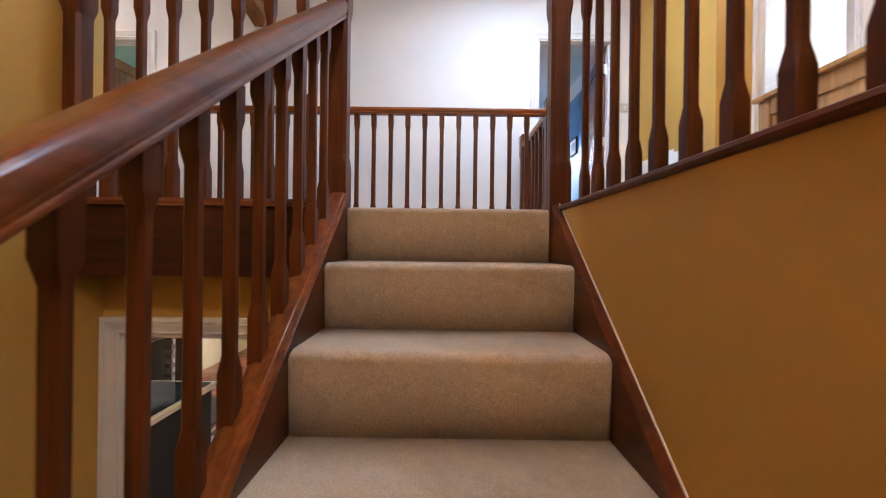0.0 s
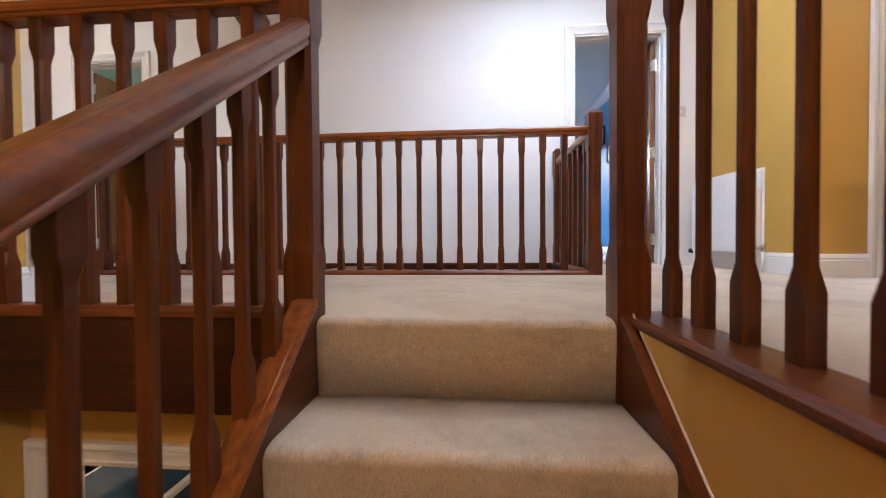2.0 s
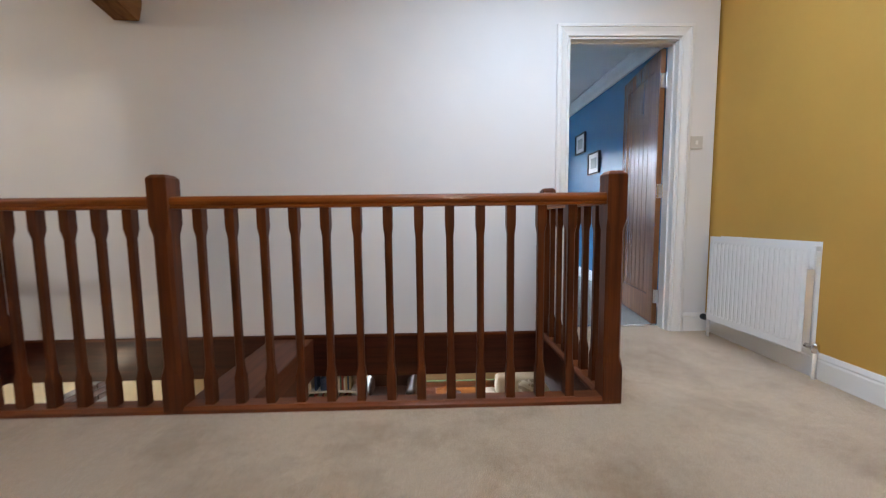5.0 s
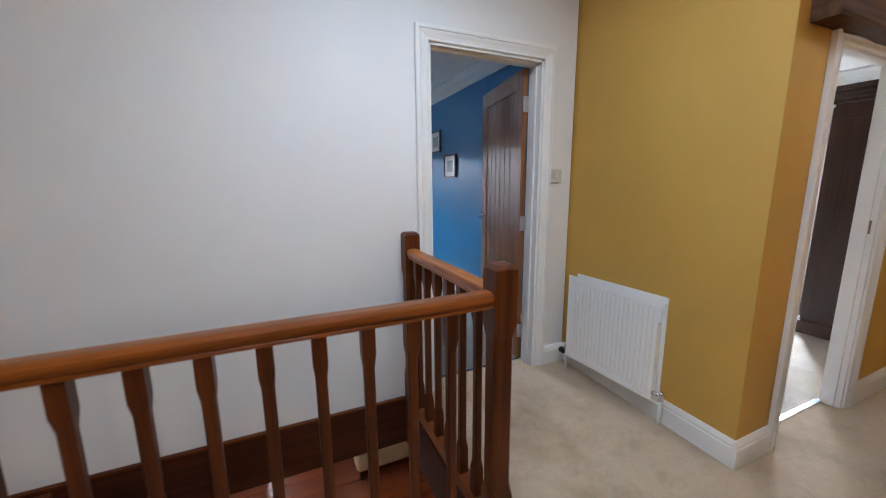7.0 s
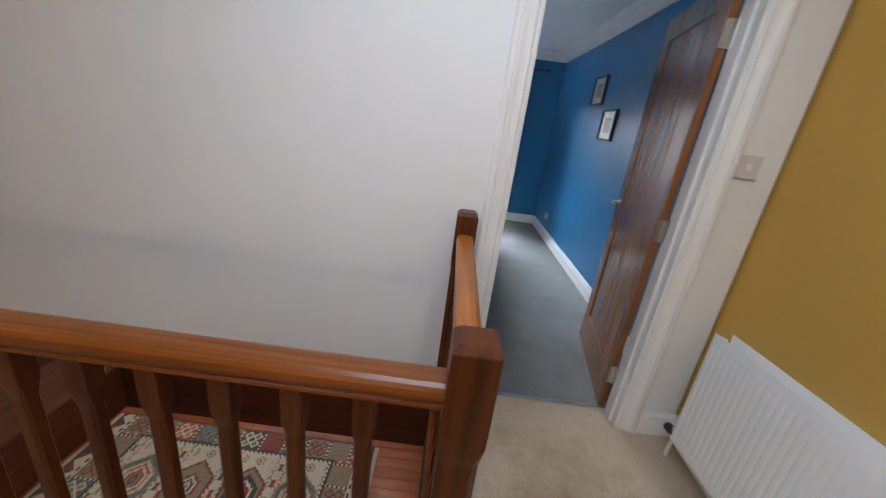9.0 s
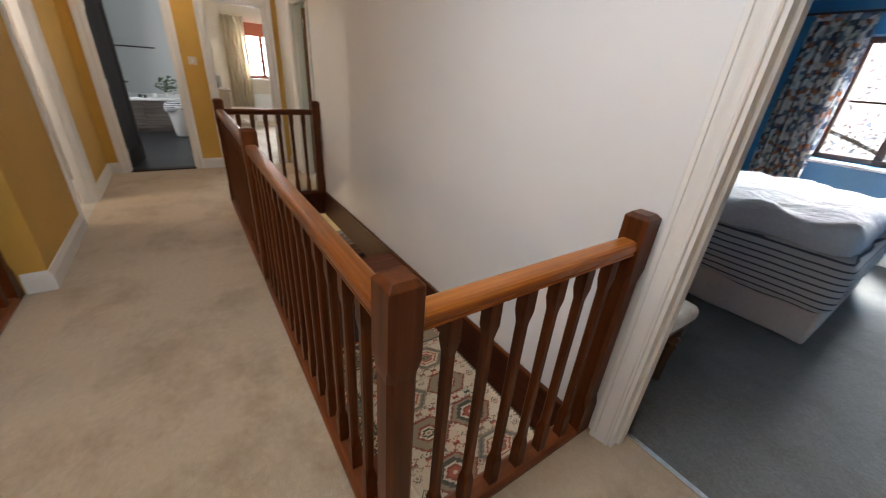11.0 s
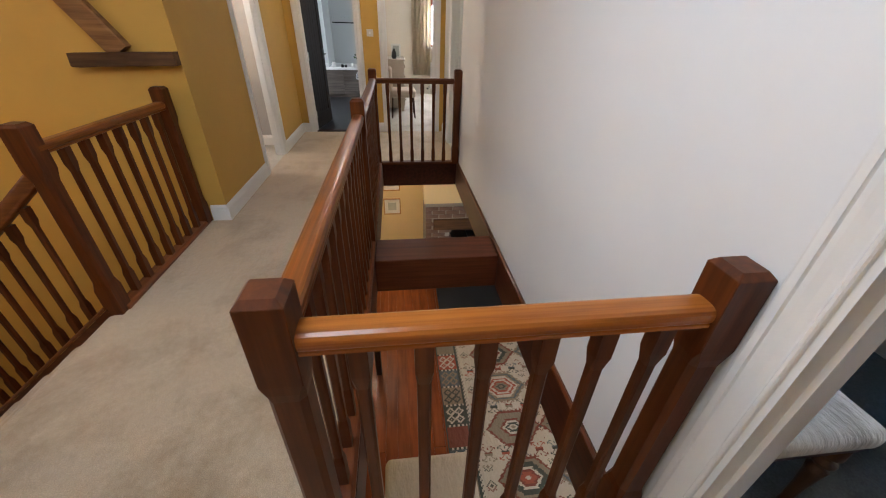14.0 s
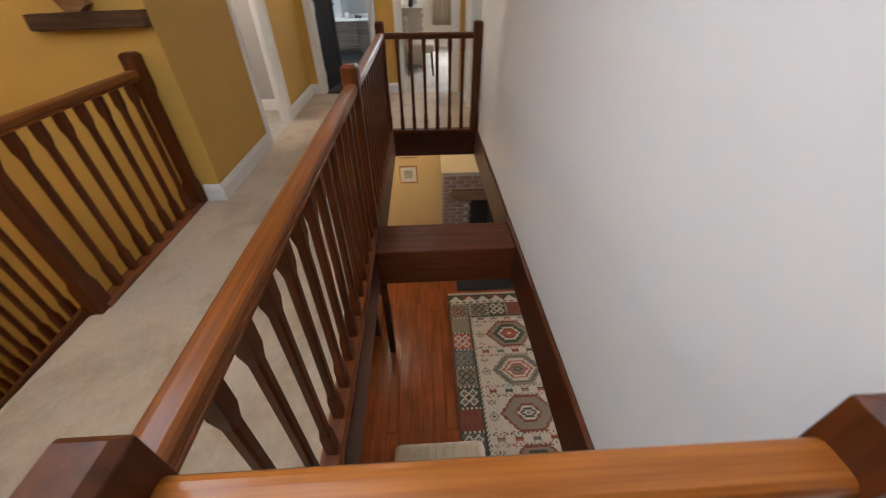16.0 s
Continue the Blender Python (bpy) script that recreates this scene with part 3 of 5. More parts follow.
def ledged_door(label, place, turn, w=0.745, h=2.0, wood_mat=None, planks=6, handle=True, flip=1):
    """A framed door with vertical grooved planks; hinge line at its origin, leaf along local x."""
    d = thing("door", label, "door", place, turn=turn)
    wm = wood_mat or WALNUT
    th = 0.036
    for x0 in (0, w - 0.105):
        part("stile", boxes((x0, x0 + 0.105, 0, th, 0.008, h), bev=0.002), wm, d)
    part("top_rail", boxes((0.105, w - 0.105, 0, th, h - 0.115, h), bev=0.002), wm, d)
    part("bottom_rail", boxes((0.105, w - 0.105, 0, th, 0.008, 0.215), bev=0.002), wm, d)
    pw = (w - 0.21) / planks
    for i in range(planks):
        part("plank", boxes((0.105 + i * pw + 0.001, 0.105 + (i + 1) * pw - 0.001, 0.008, th - 0.008, 0.215, h - 0.115), bev=0.004), wm, d)
    if handle:
        for y, s in ((0, -1), (th, 1)):
            bm = bmesh.new()
            lathe(bm, [(0.026, 0), (0.026, 0.006), (0.011, 0.009), (0.010, 0.05)], 16)
            bmesh.ops.transform(bm, matrix=Matrix.Translation((w - 0.055, y, 1.0)) @ pose(0, 0, 0, 90 if s < 0 else -90), verts=bm.verts)
            tube(bm, [(w - 0.055, y + s * 0.048, 1.0), (w - 0.085, y + s * 0.052, 1.0), (w - 0.17, y + s * 0.05, 0.996)], 0.009)
            smooth(part("handle", bm, CHROME, d, "chrome lever handle"))
    for z in (0.22, 1.0, 1.78):
        bm = boxes((-0.012, 0.002, -0.004, th * 0.9, z - 0.05, z + 0.05))
        lathe(bm, [(0.007, z - 0.052), (0.007, z + 0.052)], 12, -0.006, -0.006)
        part("hinge", bm, CHROME, d, "steel butt hinge")
    return d


ledged_door("open varnished oak door with vertical grooved planks", (DX1 - 0.026, YW + 0.125, 0.006), 80)


def picture(label, place, turn, w, h, frame_mat, art):
    """A framed picture; back on local y = 0, facing local -y."""
    t = thing("picture_frame", label, "picture", place, turn=turn)
    b = 0.018
    for r in ((-w / 2, w / 2, -0.026, 0, h / 2 - b, h / 2), (-w / 2, w / 2, -0.026, 0, -h / 2, -h / 2 + b), (-w / 2, -w / 2 + b, -0.026, 0, -h / 2 + b, h / 2 - b), (w / 2 - b, w / 2, -0.026, 0, -h / 2 + b, h / 2 - b)):
        part("moulding", boxes(r, bev=0.002), frame_mat, t)
    part("mount", boxes((-w / 2 + b, w / 2 - b, -0.012, -0.002, -h / 2 + b, h / 2 - b)), PLASTIC, t, "cream card mount")
    part("print", boxes((-w * 0.24, w * 0.24, -0.0145, -0.0125, -h * 0.24, h * 0.24)), art, t, "small faded print")
    return t


PRINT = paint("faded_print", (0.42, 0.44, 0.42), 0.3)
GREYB = material("frame_grey_black", (0.02, 0.022, 0.028), 0.35)
for y, z in ((4.83, 1.81), (4.40, 1.49)):
    picture("small black-framed picture with pale mount on the blue wall", (BX1 - 0.001, y, z), -90, 0.32, 0.27, GREYB, PRINT)


def socket(name, label, place, turn, rockers=2, w=0.147):
    t = thing(name, label, "switch" if "switch" in name else "socket", place, turn=turn)
    part("plate", boxes((-w / 2, w / 2, -0.010, 0, -0.043, 0.043), bev=0.003), AGED, t)
    for k in range(rockers):
        x = (k - (rockers - 1) / 2) * 0.03
        part("rocker", boxes((x - 0.009, x + 0.009, -0.0135, -0.0102, -0.013, 0.013), bev=0.001), PLASTIC, t)
    return t


AGED = material("aged_plastic", (0.60, 0.575, 0.53), 0.35)
socket("light_switch", "white plastic single-rocker light switch on the white wall", (1.832, YW - 0.001, 1.325), 0, 1, 0.088)
socket("wall_socket", "white double wall socket low on the blue wall", (BX1 - 0.001, 5.75, 0.30), -90)
socket("light_switch", "white plastic light switch on the ochre strip", (-4.499, 1.31, 1.31), 90, 1, 0.088)

# bedroom window
FRAMEW = wood("window_brown", 2, (0.06, 0.02, 0.012), (0.12, 0.045, 0.025), 0.4, 0.2)
GLASS = material("glass", (1, 1, 1), 0.0)
GLASS.node_tree.nodes["Principled BSDF"].inputs["Transmission Weight"].default_value = 1.0
GLASS.node_tree.nodes["Principled BSDF"].inputs["IOR"].default_value = 1.02


def window(name, label, x0, x1, z0, z1, place, turn, mullions=1, bars=1, mat=None, depth=0.06):
    """A casement in the plane y = 0 of its own frame, room side at -y."""
    t = thing(name, label, "window", place, "", "structure", turn)
    f = mat or FRAMEW
    b = 0.055
    for r in ((x0, x1, 0, depth, z0, z0 + b), (x0, x1, 0, depth, z1 - b, z1), (x0, x0 + b, 0, depth, z0 + b, z1 - b), (x1 - b, x1, 0, depth, z0 + b, z1 - b)):
        part("window_frame", boxes(r, bev=0.004), f, t)
    n = mullions + 1
    w = (x1 - x0 - 2 * b) / n
    for i in range(n):
        a = x0 + b + i * w
        if i:
            part("mullion", boxes((a - 0.035, a + 0.035, -0.004, depth + 0.002, z0 + b, z1 - b), bev=0.004), f, t)
        for k in range(bars):
            z = z0 + (z1 - z0) * (k + 1) / (bars + 1)
            part("glazing_bar", boxes((a + 0.03, a + w - 0.03, 0.012, 0.036, z - 0.011, z + 0.011), bev=0.002), f, t)
        pane = part("pane", boxes((a + 0.02, a + w - 0.02, 0.022, 0.026, z0 + 0.045, z1 - 0.045)), GLASS, t, "clear glass pane")
        pane.visible_shadow = False
    part("window_sill", boxes((x0 - 0.04, x1 + 0.04, -0.19, -0.001, z0 - 0.03, z0 - 0.002), bev=0.006), GLOSS, t, "white painted sill")
    return t


window("window_1", "dark brown two-light casement window with white sill", NX0, NX1, NZ0, NZ1, (0, BYN + 0.17, 0), 0)


def curtain(label, x0, x1, z0, z1, place, turn, mat, folds=6, depth=0.05):
    """A hanging curtain in wave folds."""
    t = thing("curtain", label, "curtain", place, turn=turn)
    bm = bmesh.new()
    n, rows = folds * 8, 10
    grid = []
    for j in range(rows + 1):
        v = j / rows
        row = []
        for i in range(n + 1):
            u = i / n
            spread = 1 + 0.06 * math.sin(3.1 * v)
            x = (x0 + x1) / 2 + (u - 0.5) * (x1 - x0) * spread
            y = depth * math.sin(2 * math.pi * folds * u + 0.5 * math.sin(5 * v)) * (0.55 + 0.45 * v) + 0.01 * math.sin(17 * u)
            row.append(bm.verts.new((x, y, z1 + (z0 - z1) * v)))
        grid.append(row)
    for a, b in zip(grid, grid[1:]):
        for i in range(n):
            bm.faces.new((a[i], a[i + 1], b[i + 1], b[i]))
    bmesh.ops.solidify(bm, geom=bm.faces[:], thickness=0.003)
    smooth(part("fabric", bm, mat, t))
    part("heading", boxes((x0, x1, -0.02, 0.02, z1 - 0.03, z1 + 0.02), bev=0.006), mat, t)
    return t


def patterned(name, cols, scale=9.0):
    """Printed cotton with scattered blots of a few colours."""
    m = material(name, cols[0], 0.9)
    v = coords(m, (1, 1, 1))
    vor = node(m, "ShaderNodeTexVoronoi", Scale=scale)
    link(m, v, vor.inputs["Vector"])
    ramp = node(m, "ShaderNodeValToRGB")
    ramp.color_ramp.interpolation = "CONSTANT"
    while len(ramp.color_ramp.elements) < len(cols):
        ramp.color_ramp.elements.new(0.5)
    for k, c in enumerate(cols):
        ramp.color_ramp.elements[k].position = k / len(cols)
        ramp.color_ramp.elements[k].color = (*c, 1)
    sep = node(m, "ShaderNodeSeparateColor")
    link(m, vor.outputs["Color"], sep.inputs[0])
    link(m, sep.outputs[0], ramp.inputs[0])
    weave = mixed(m, noise_node(m, v, 220, 2), (0.86, 0.86, 0.86), (1, 1, 1))
    link(m, times(m, ramp.outputs[0], weave), m.node_tree.nodes["Principled BSDF"].inputs["Base Color"])
    return m


COTTON = patterned("leaf_print_cotton", [(0.58, 0.58, 0.57), (0.10, 0.15, 0.21), (0.42, 0.45, 0.47), (0.30, 0.12, 0.05), (0.05, 0.07, 0.11), (0.50, 0.48, 0.42), (0.55, 0.56, 0.56), (0.20, 0.22, 0.24)], 24)
curtain("printed cotton curtain in grey, navy and rust", 1.13, 1.58, 0.62, 2.12, (0, BYN - 0.10, 0), 0, COTTON, 5)
curtain("printed cotton curtain in grey, navy and rust", -0.12, 0.33, 0.62, 2.12, (0, BYN - 0.10, 0), 0, COTTON, 5)
pole = thing("curtain_pole", "black metal curtain pole over the bedroom window", "curtain pole")
smooth(part("rod", tube(bmesh.new(), [(-0.35, BYN - 0.10, 2.15), (1.80, BYN - 0.10, 2.15)], 0.013), BLACK, pole))
for x in (-0.35, 1.80):
    smooth(part("finial", lathe(bmesh.new(), [(0.002, -0.028), (0.018, -0.02), (0.025, 0), (0.018, 0.02), (0.002, 0.028)], 14), BLACK, pole)).matrix_basis = pose(x, BYN - 0.10, 2.15)
for x in (-0.28, 1.72):
    part("bracket", boxes((x - 0.01, x + 0.01, BYN - 0.11, BYN, 2.14, 2.16)), BLACK, pole)


# bed
def cloth(name, colour, stripe=None, axis=2, pitch=0.07):
    m = material(name, colour, 0.9)
    v = coords(m, (1, 1, 1))
    base = mixed(m, noise_node(m, v, 60, 4), tuple(c * 0.9 for c in colour), colour)
    if stripe:
        w = node(m, "ShaderNodeTexWave", Scale=1.0, Distortion=0.6, Detail=1.0)
        w.bands_direction = "XYZ"[axis]
        w.inputs["Scale"].default_value = 0.314 / pitch
        link(m, v, w.inputs["Vector"])
        r = node(m, "ShaderNodeValToRGB")
        r.color_ramp.interpolation = "EASE"
        r.color_ramp.elements[0].position, r.color_ramp.elements[1].position = 0.10, 0.22
        r.color_ramp.elements[0].color, r.color_ramp.elements[1].color = (*stripe, 1), (1, 1, 1, 1)
        link(m, w.outputs["Fac"], r.inputs[0])
        base = times(m, base, r.outputs[0])
    link(m, base, m.node_tree.nodes["Principled BSDF"].inputs["Base Color"])
    a = bump(m, noise_node(m, coords(m, (1, 3, 1)), 7, 4), 0.6, 0.03)
    bump(m, noise_node(m, v, 300, 2), 0.3, 0.002, a)
    return m


LINEN = cloth("white_linen", (0.78, 0.79, 0.81))
THROW = cloth("striped_throw", (0.60, 0.58, 0.56), (0.16, 0.17, 0.20), 2, 0.042)
VALANCE = cloth("beige_valance", (0.70, 0.62, 0.56))
PILLOW = cloth("grey_pillow_linen", (0.66, 0.68, 0.72))


def soft_box(x0, x1, y0, y1, z0, z1, r=0.05, cuts=10, lump=0.012, seed=1, skirt=0.0):
    """A padded block with rounded edges and an uneven surface."""
    bm = bmesh.new()
    box(bm, x0, x1, y0, y1, z0, z1)
    bmesh.ops.bevel(bm, geom=bm.edges[:], offset=r, segments=4, affect="EDGES", profile=0.5)
    bmesh.ops.subdivide_edges(bm, edges=[e for e in bm.edges if e.calc_length() > 0.12], cuts=cuts, use_grid_fill=True)
    for v in bm.verts:
        n = noise.noise(v.co * 4.5 + Vector((seed, seed * 3, 0))) + 0.5 * noise.noise(v.co * 13 + Vector((0, seed, 0)))
        v.co.z += lump * n
        v.co.y += lump * 0.6 * n
        if skirt:
            v.co.y += skirt * math.sin(v.co.x * 38) * max(0.0, (z1 - v.co.z) / (z1 - z0))
    return bm


bed = thing("bed", "double bed with white duvet, striped throw and beige valance", "bed", (0.17, 4.75, 0))
smooth(part("base", soft_box(-1.0, 1.0, -0.72, 0.72, 0.01, 0.33, 0.02, 14, 0.006, 2, 0.012), VALANCE, bed, "gathered beige valance"))
smooth(part("mattress", soft_box(-1.0, 1.0, -0.73, 0.73, 0.33, 0.52, 0.06, 8), LINEN, bed))
smooth(part("throw", soft_box(-1.01, 1.03, -0.775, 0.775, 0.24, 0.61, 0.08, 14, 0.020, 5), THROW, bed, "grey and navy striped throw"))
smooth(part("duvet", soft_box(-0.95, 0.99, -0.72, 0.72, 0.57, 0.76, 0.08, 18, 0.055, 7), LINEN, bed, "rumpled white duvet"))
for y in (-0.36, 0.36):
    smooth(part("pillow", soft_box(-0.98, -0.56, y - 0.32, y + 0.32, 0.75, 0.91, 0.07, 6, 0.02, 9), PILLOW, bed))
part("headboard", boxes((-1.07, -1.01, -0.74, 0.74, 0.0, 1.15), bev=0.01), VALANCE, bed)
clothes = tagged(smooth(part("folded_clothes", soft_box(-0.42, -0.06, 4.20, 4.42, 0.755, 0.835, 0.03, 5, 0.03, 11), cloth("blue_grey_jersey", (0.12, 0.19, 0.22)))), "crumpled blue-grey clothes lying on the duvet", "clothes")

LEGWOOD = wood("turned_leg", 2, (0.07, 0.032, 0.014), (0.17, 0.085, 0.040), 0.35, 0.25)
chair = thing("stool_chair", "cream upholstered chair seat on dark turned legs", "chair", (0.645, 2.765, 0))
smooth(part("seat", soft_box(-0.24, 0.24, -0.20, 0.20, 0.40, 0.485, 0.035, 8, 0.008, 3), cloth("cream_upholstery", (0.54, 0.52, 0.47)), chair))
part("seat_frame", boxes((-0.22, 0.22, -0.18, 0.18, 0.365, 0.405), bev=0.004), DARKWOOD, chair)
for x in (-0.19, 0.19):
    for y in (-0.15, 0.15):
        bm = lathe(bmesh.new(), [(0.014, 0.006), (0.019, 0.014), (0.015, 0.04), (0.020, 0.14), (0.027, 0.215), (0.030, 0.238), (0.019, 0.248), (0.019, 0.256), (0.033, 0.268), (0.033, 0.280), (0.019, 0.290), (0.019, 0.298), (0.032, 0.312), (0.030, 0.37)], 14, x, y)
        smooth(part("leg", bm, LEGWOOD, chair, "turned brown wooden leg"))


# ---- radiator ----
def radiator(label, place, turn, w=0.61, h=0.558, z0=0.13, flutes=21):
    """A double panel radiator; the wall at local y = 0, panels along x, front at -y."""
    t = thing("radiator", label, "radiator", place, turn=turn)
    for name, y in (("front_panel", -0.104), ("rear_panel", -0.030)):
        bm = bmesh.new()
        cols = []
        n = flutes * 4
        for i in range(n + 1):
            x = -w / 2 + w * i / n
            d = (0.0, 0.0030, 0.0030, 0.0030)[i % 4] if 1 < i < n - 1 else 0
            zs = ((z0, 0), (z0 + 0.035, 0), (z0 + 0.05, d), (z0 + h - 0.05, d), (z0 + h - 0.035, 0), (z0 + h, 0))
            cols.append([bm.verts.new((x, y - e, z)) for z, e in zs])
        for a, b in zip(cols, cols[1:]):
            for k in range(5):
                bm.faces.new((a[k], b[k], b[k + 1], a[k + 1]))
        bmesh.ops.solidify(bm, geom=bm.faces[:], thickness=-0.012)
        part(name, bm, ENAMEL, t)
    fin = None
    for i in range(12):
        x = -w / 2 + 0.03 + (w - 0.06) * i / 11
        if fin is None:
            fin = part("fin", boxes((-0.012, 0.012, -0.086, -0.042, z0 + 0.03, z0 + h - 0.14)), ENAMEL, t)
            fin.matrix_basis = pose(x, 0, 0)
        else:
            shared("fin", fin.data, t, pose(x, 0, 0))
    for x in (-w / 2 + 0.08, w / 2 - 0.08):
        part("wall_bracket", boxes((x - 0.015, x + 0.015, -0.03, 0.0, z0 + 0.08, z0 + h - 0.08)), ENAMEL, t)
    for sx in (-1, 1):
        x = sx * (w / 2 + 0.03)
        bm = tube(bmesh.new(), [(sx * (w / 2 - 0.02), -0.064, z0 + 0.03), (x, -0.064, z0 + 0.03)], 0.011)
        lathe(bm, [(0.014, z0 + 0.005), (0.016, z0 + 0.012), (0.016, z0 + 0.045), (0.011, z0 + 0.055)], 14, x, -0.064)
        smooth(part("valve", bm, CHROME, t, "chrome radiator valve"))
        smooth(part("pipe", tube(bmesh.new(), [(x, -0.064, 0.0), (x, -0.064, z0 + 0.01)], 0.009), ENAMEL, t, "white painted pipe"))
        part("end_plug", boxes((sx * w / 2 - 0.012, sx * w / 2 + 0.012, -0.078, -0.05, z0 + h - 0.045, z0 + h - 0.02), bev=0.004), ENAMEL, t)
    bm = lathe(bmesh.new(), [(0.014, 0), (0.020, 0.006), (0.021, 0.035), (0.017, 0.042)], 16)
    bmesh.ops.transform(bm, matrix=Matrix.Translation((-w / 2 - 0.045, -0.064, z0 - 0.005)) @ pose(0, 0, 0, 0, -90), verts=bm.verts)
    smooth(part("thermostat_head", bm, BLACK, t, "dark thermostatic valve head"))
    return t


rad = radiator("white double-panel radiator on the ochre wall", (WX0 - 0.003, 1.875, 0), -87.6)

# ---- old timbers ----
def timber(label, pts, w, h, mat, seed=0, category="beam"):
    """A hewn beam from a to b with wavering faces."""
    a, b = Vector(pts[0]), Vector(pts[1])
    d = (b - a).normalized()
    side = d.cross(Vector((0, 0, 1)))
    side = side.normalized() if side.length > 0.05 else Vector((1, 0, 0))
    up = side.cross(d).normalized()
    bm = bmesh.new()
    rings = []
    for i in range(13):
        p = a.lerp(b, i / 12)
        ring = []
        for k, (u, v) in enumerate(((-0.44, -0.5), (0.44, -0.5), (0.5, -0.42), (0.5, 0.42), (0.44, 0.5), (-0.44, 0.5), (-0.5, 0.42), (-0.5, -0.42))):
            q = p + side * u * w + up * v * h
            ring.append(q + Vector((noise.noise(q * 9 + Vector((seed, k, 0))), noise.noise(q * 9 + Vector((k, seed, 5))), noise.noise(q * 9 + Vector((2, k, seed))))) * 0.007)
        rings.append(ring)
    loft(bm, rings)
    return tagged(part("timber_beam", bm, mat), label, category)


OLDX = wood("old_timber_x", 0, (0.05, 0.022, 0.010), (0.14, 0.065, 0.028), 0.75, 0.0, 0.8)
OLDY = wood("old_timber_y", 1, (0.06, 0.028, 0.014), (0.17, 0.085, 0.036), 0.75, 0.0, 0.8)
timber("short rough dark timber bracket on the ochre wall", ((-1.535, 0.22, 1.185), (-1.535, -0.40, 1.170)), 0.075, 0.080, OLDY, 3)
timber("weathered diagonal timber brace rising from the bracket", ((-1.545, -0.10, 1.215), (-1.545, -0.95, 2.50)), 0.07, 0.13, OLD, 5)
timber("rough-hewn old oak beam ending near the white wall", ((-1.93, 2.335, 2.205), (-1.93, 0.55, 2.68)), 0.17, 0.20, OLD, 8)
timber("dark timber lintel over the dressing room doorway", ((2.01, 1.155, 1.925), (3.60, 1.155, 1.925)), 0.09, 0.13, OLDX, 9, "lintel")


# ---- dressing room ----
setting("floor_dressing_room", boxes((2.145, 5.2, 1.285, 4.0, -0.24, 0.003)), PALEC, "pale carpet of the dressing room", "carpet")
setting("wall_dressing_room", boxes((2.146, 2.18, 1.285, 4.0, 0, 2.3), (2.146, 5.3, 4.0, 4.1, 0, 2.3), (3.8, 5.3, 1.185, 1.285, 0, 2.3),
        (5.2, 5.3, 1.285, 2.3, 0, 2.3), (5.2, 5.3, 2.9, 4.0, 0, 2.3), (5.2, 5.3, 2.3, 2.9, 0, 0.98), (5.2, 5.3, 2.3, 2.9, 1.90, 2.3)), WHITE, "off-white dressing room walls")
setting("ceiling_dressing_room", boxes((2.04, 5.3, 1.285, 4.1, 2.3, 2.4)), CEIL, "white dressing room ceiling", "ceiling")
bm = bmesh.new()
sweep(bm, COVE, (5.2, 1.285, 2.186), (5.2, 4.0, 2.186), (-1, 0, 0))
sweep(bm, COVE, (2.2, 4.0, 2.186), (5.2, 4.0, 2.186), (0, -1, 0))
setting("trim_cove_dressing_room", bm, CEIL, "white plaster cove", "cove")
window("window_2", "dark brown casement window looking on green trees", -0.30, 0.30, 0.98, 1.90, (5.24, 2.6, 0), -90, 0, 1)
tagged(part("threshold", boxes((RX0 + 0.02, RX1 - 0.02, 1.272, 1.300, -0.001, 0.010), bev=0.002), CHROME), "bright metal carpet strip in the dressing room doorway", "threshold", "", "structure")
tagged(part("strike_plate", boxes((RX1 - 0.024, RX1 - 0.0195, 1.215, 1.245, 1.00, 1.07)), BRASS), "aged brass strike plate on the white door lining", "latch")

wardrobe = thing("wardrobe", "tall dark mahogany wardrobe with moulded cornice and plinth", "wardrobe", (4.56, 1.66, 0))
wardrobe.scale = (1, 0.72, 1)
part("body", boxes((-0.42, 0.42, -0.32, 0.28, 0.12, 1.86), bev=0.004), DARKWOOD, wardrobe)
part("plinth", boxes((-0.45, 0.45, -0.35, 0.31, 0.004, 0.12), bev=0.012), DARKWOOD, wardrobe)
bm = bmesh.new()
for k, (o, z) in enumerate(((0.02, 1.86), (0.035, 1.89), (0.055, 1.92), (0.075, 1.95))):
    box(bm, -0.42 - o, 0.42 + o, -0.32 - o, 0.28 + o, z, z + 0.032, bev=0.006)
part("cornice", bm, DARKWOOD, wardrobe)
for x0, x1 in ((-0.40, -0.005), (0.005, 0.40)):
    d = part("door", boxes((x0, x1, 0.281, 0.303, 0.14, 1.84), bev=0.004), DARKWOOD, wardrobe)
    part("panel", boxes((x0 + 0.07, x1 - 0.07, 0.303, 0.312, 0.25, 1.74), bev=0.006), DARKWOOD, d)
    part("knob", lathe(bmesh.new(), [(0.006, 0), (0.016, 0.01), (0.012, 0.022)], 12), BRASS, d).matrix_basis = pose((x1 if x0 < -0.1 else x0) - 0.03 * (1 if x0 < -0.1 else -1), 0.303, 1.0, -90)
for x, sx in ((-0.424, -1),):
    part("side_panel", boxes((x - 0.008, x, -0.24, 0.20, 0.25, 1.74), bev=0.003), DARKWOOD, wardrobe)

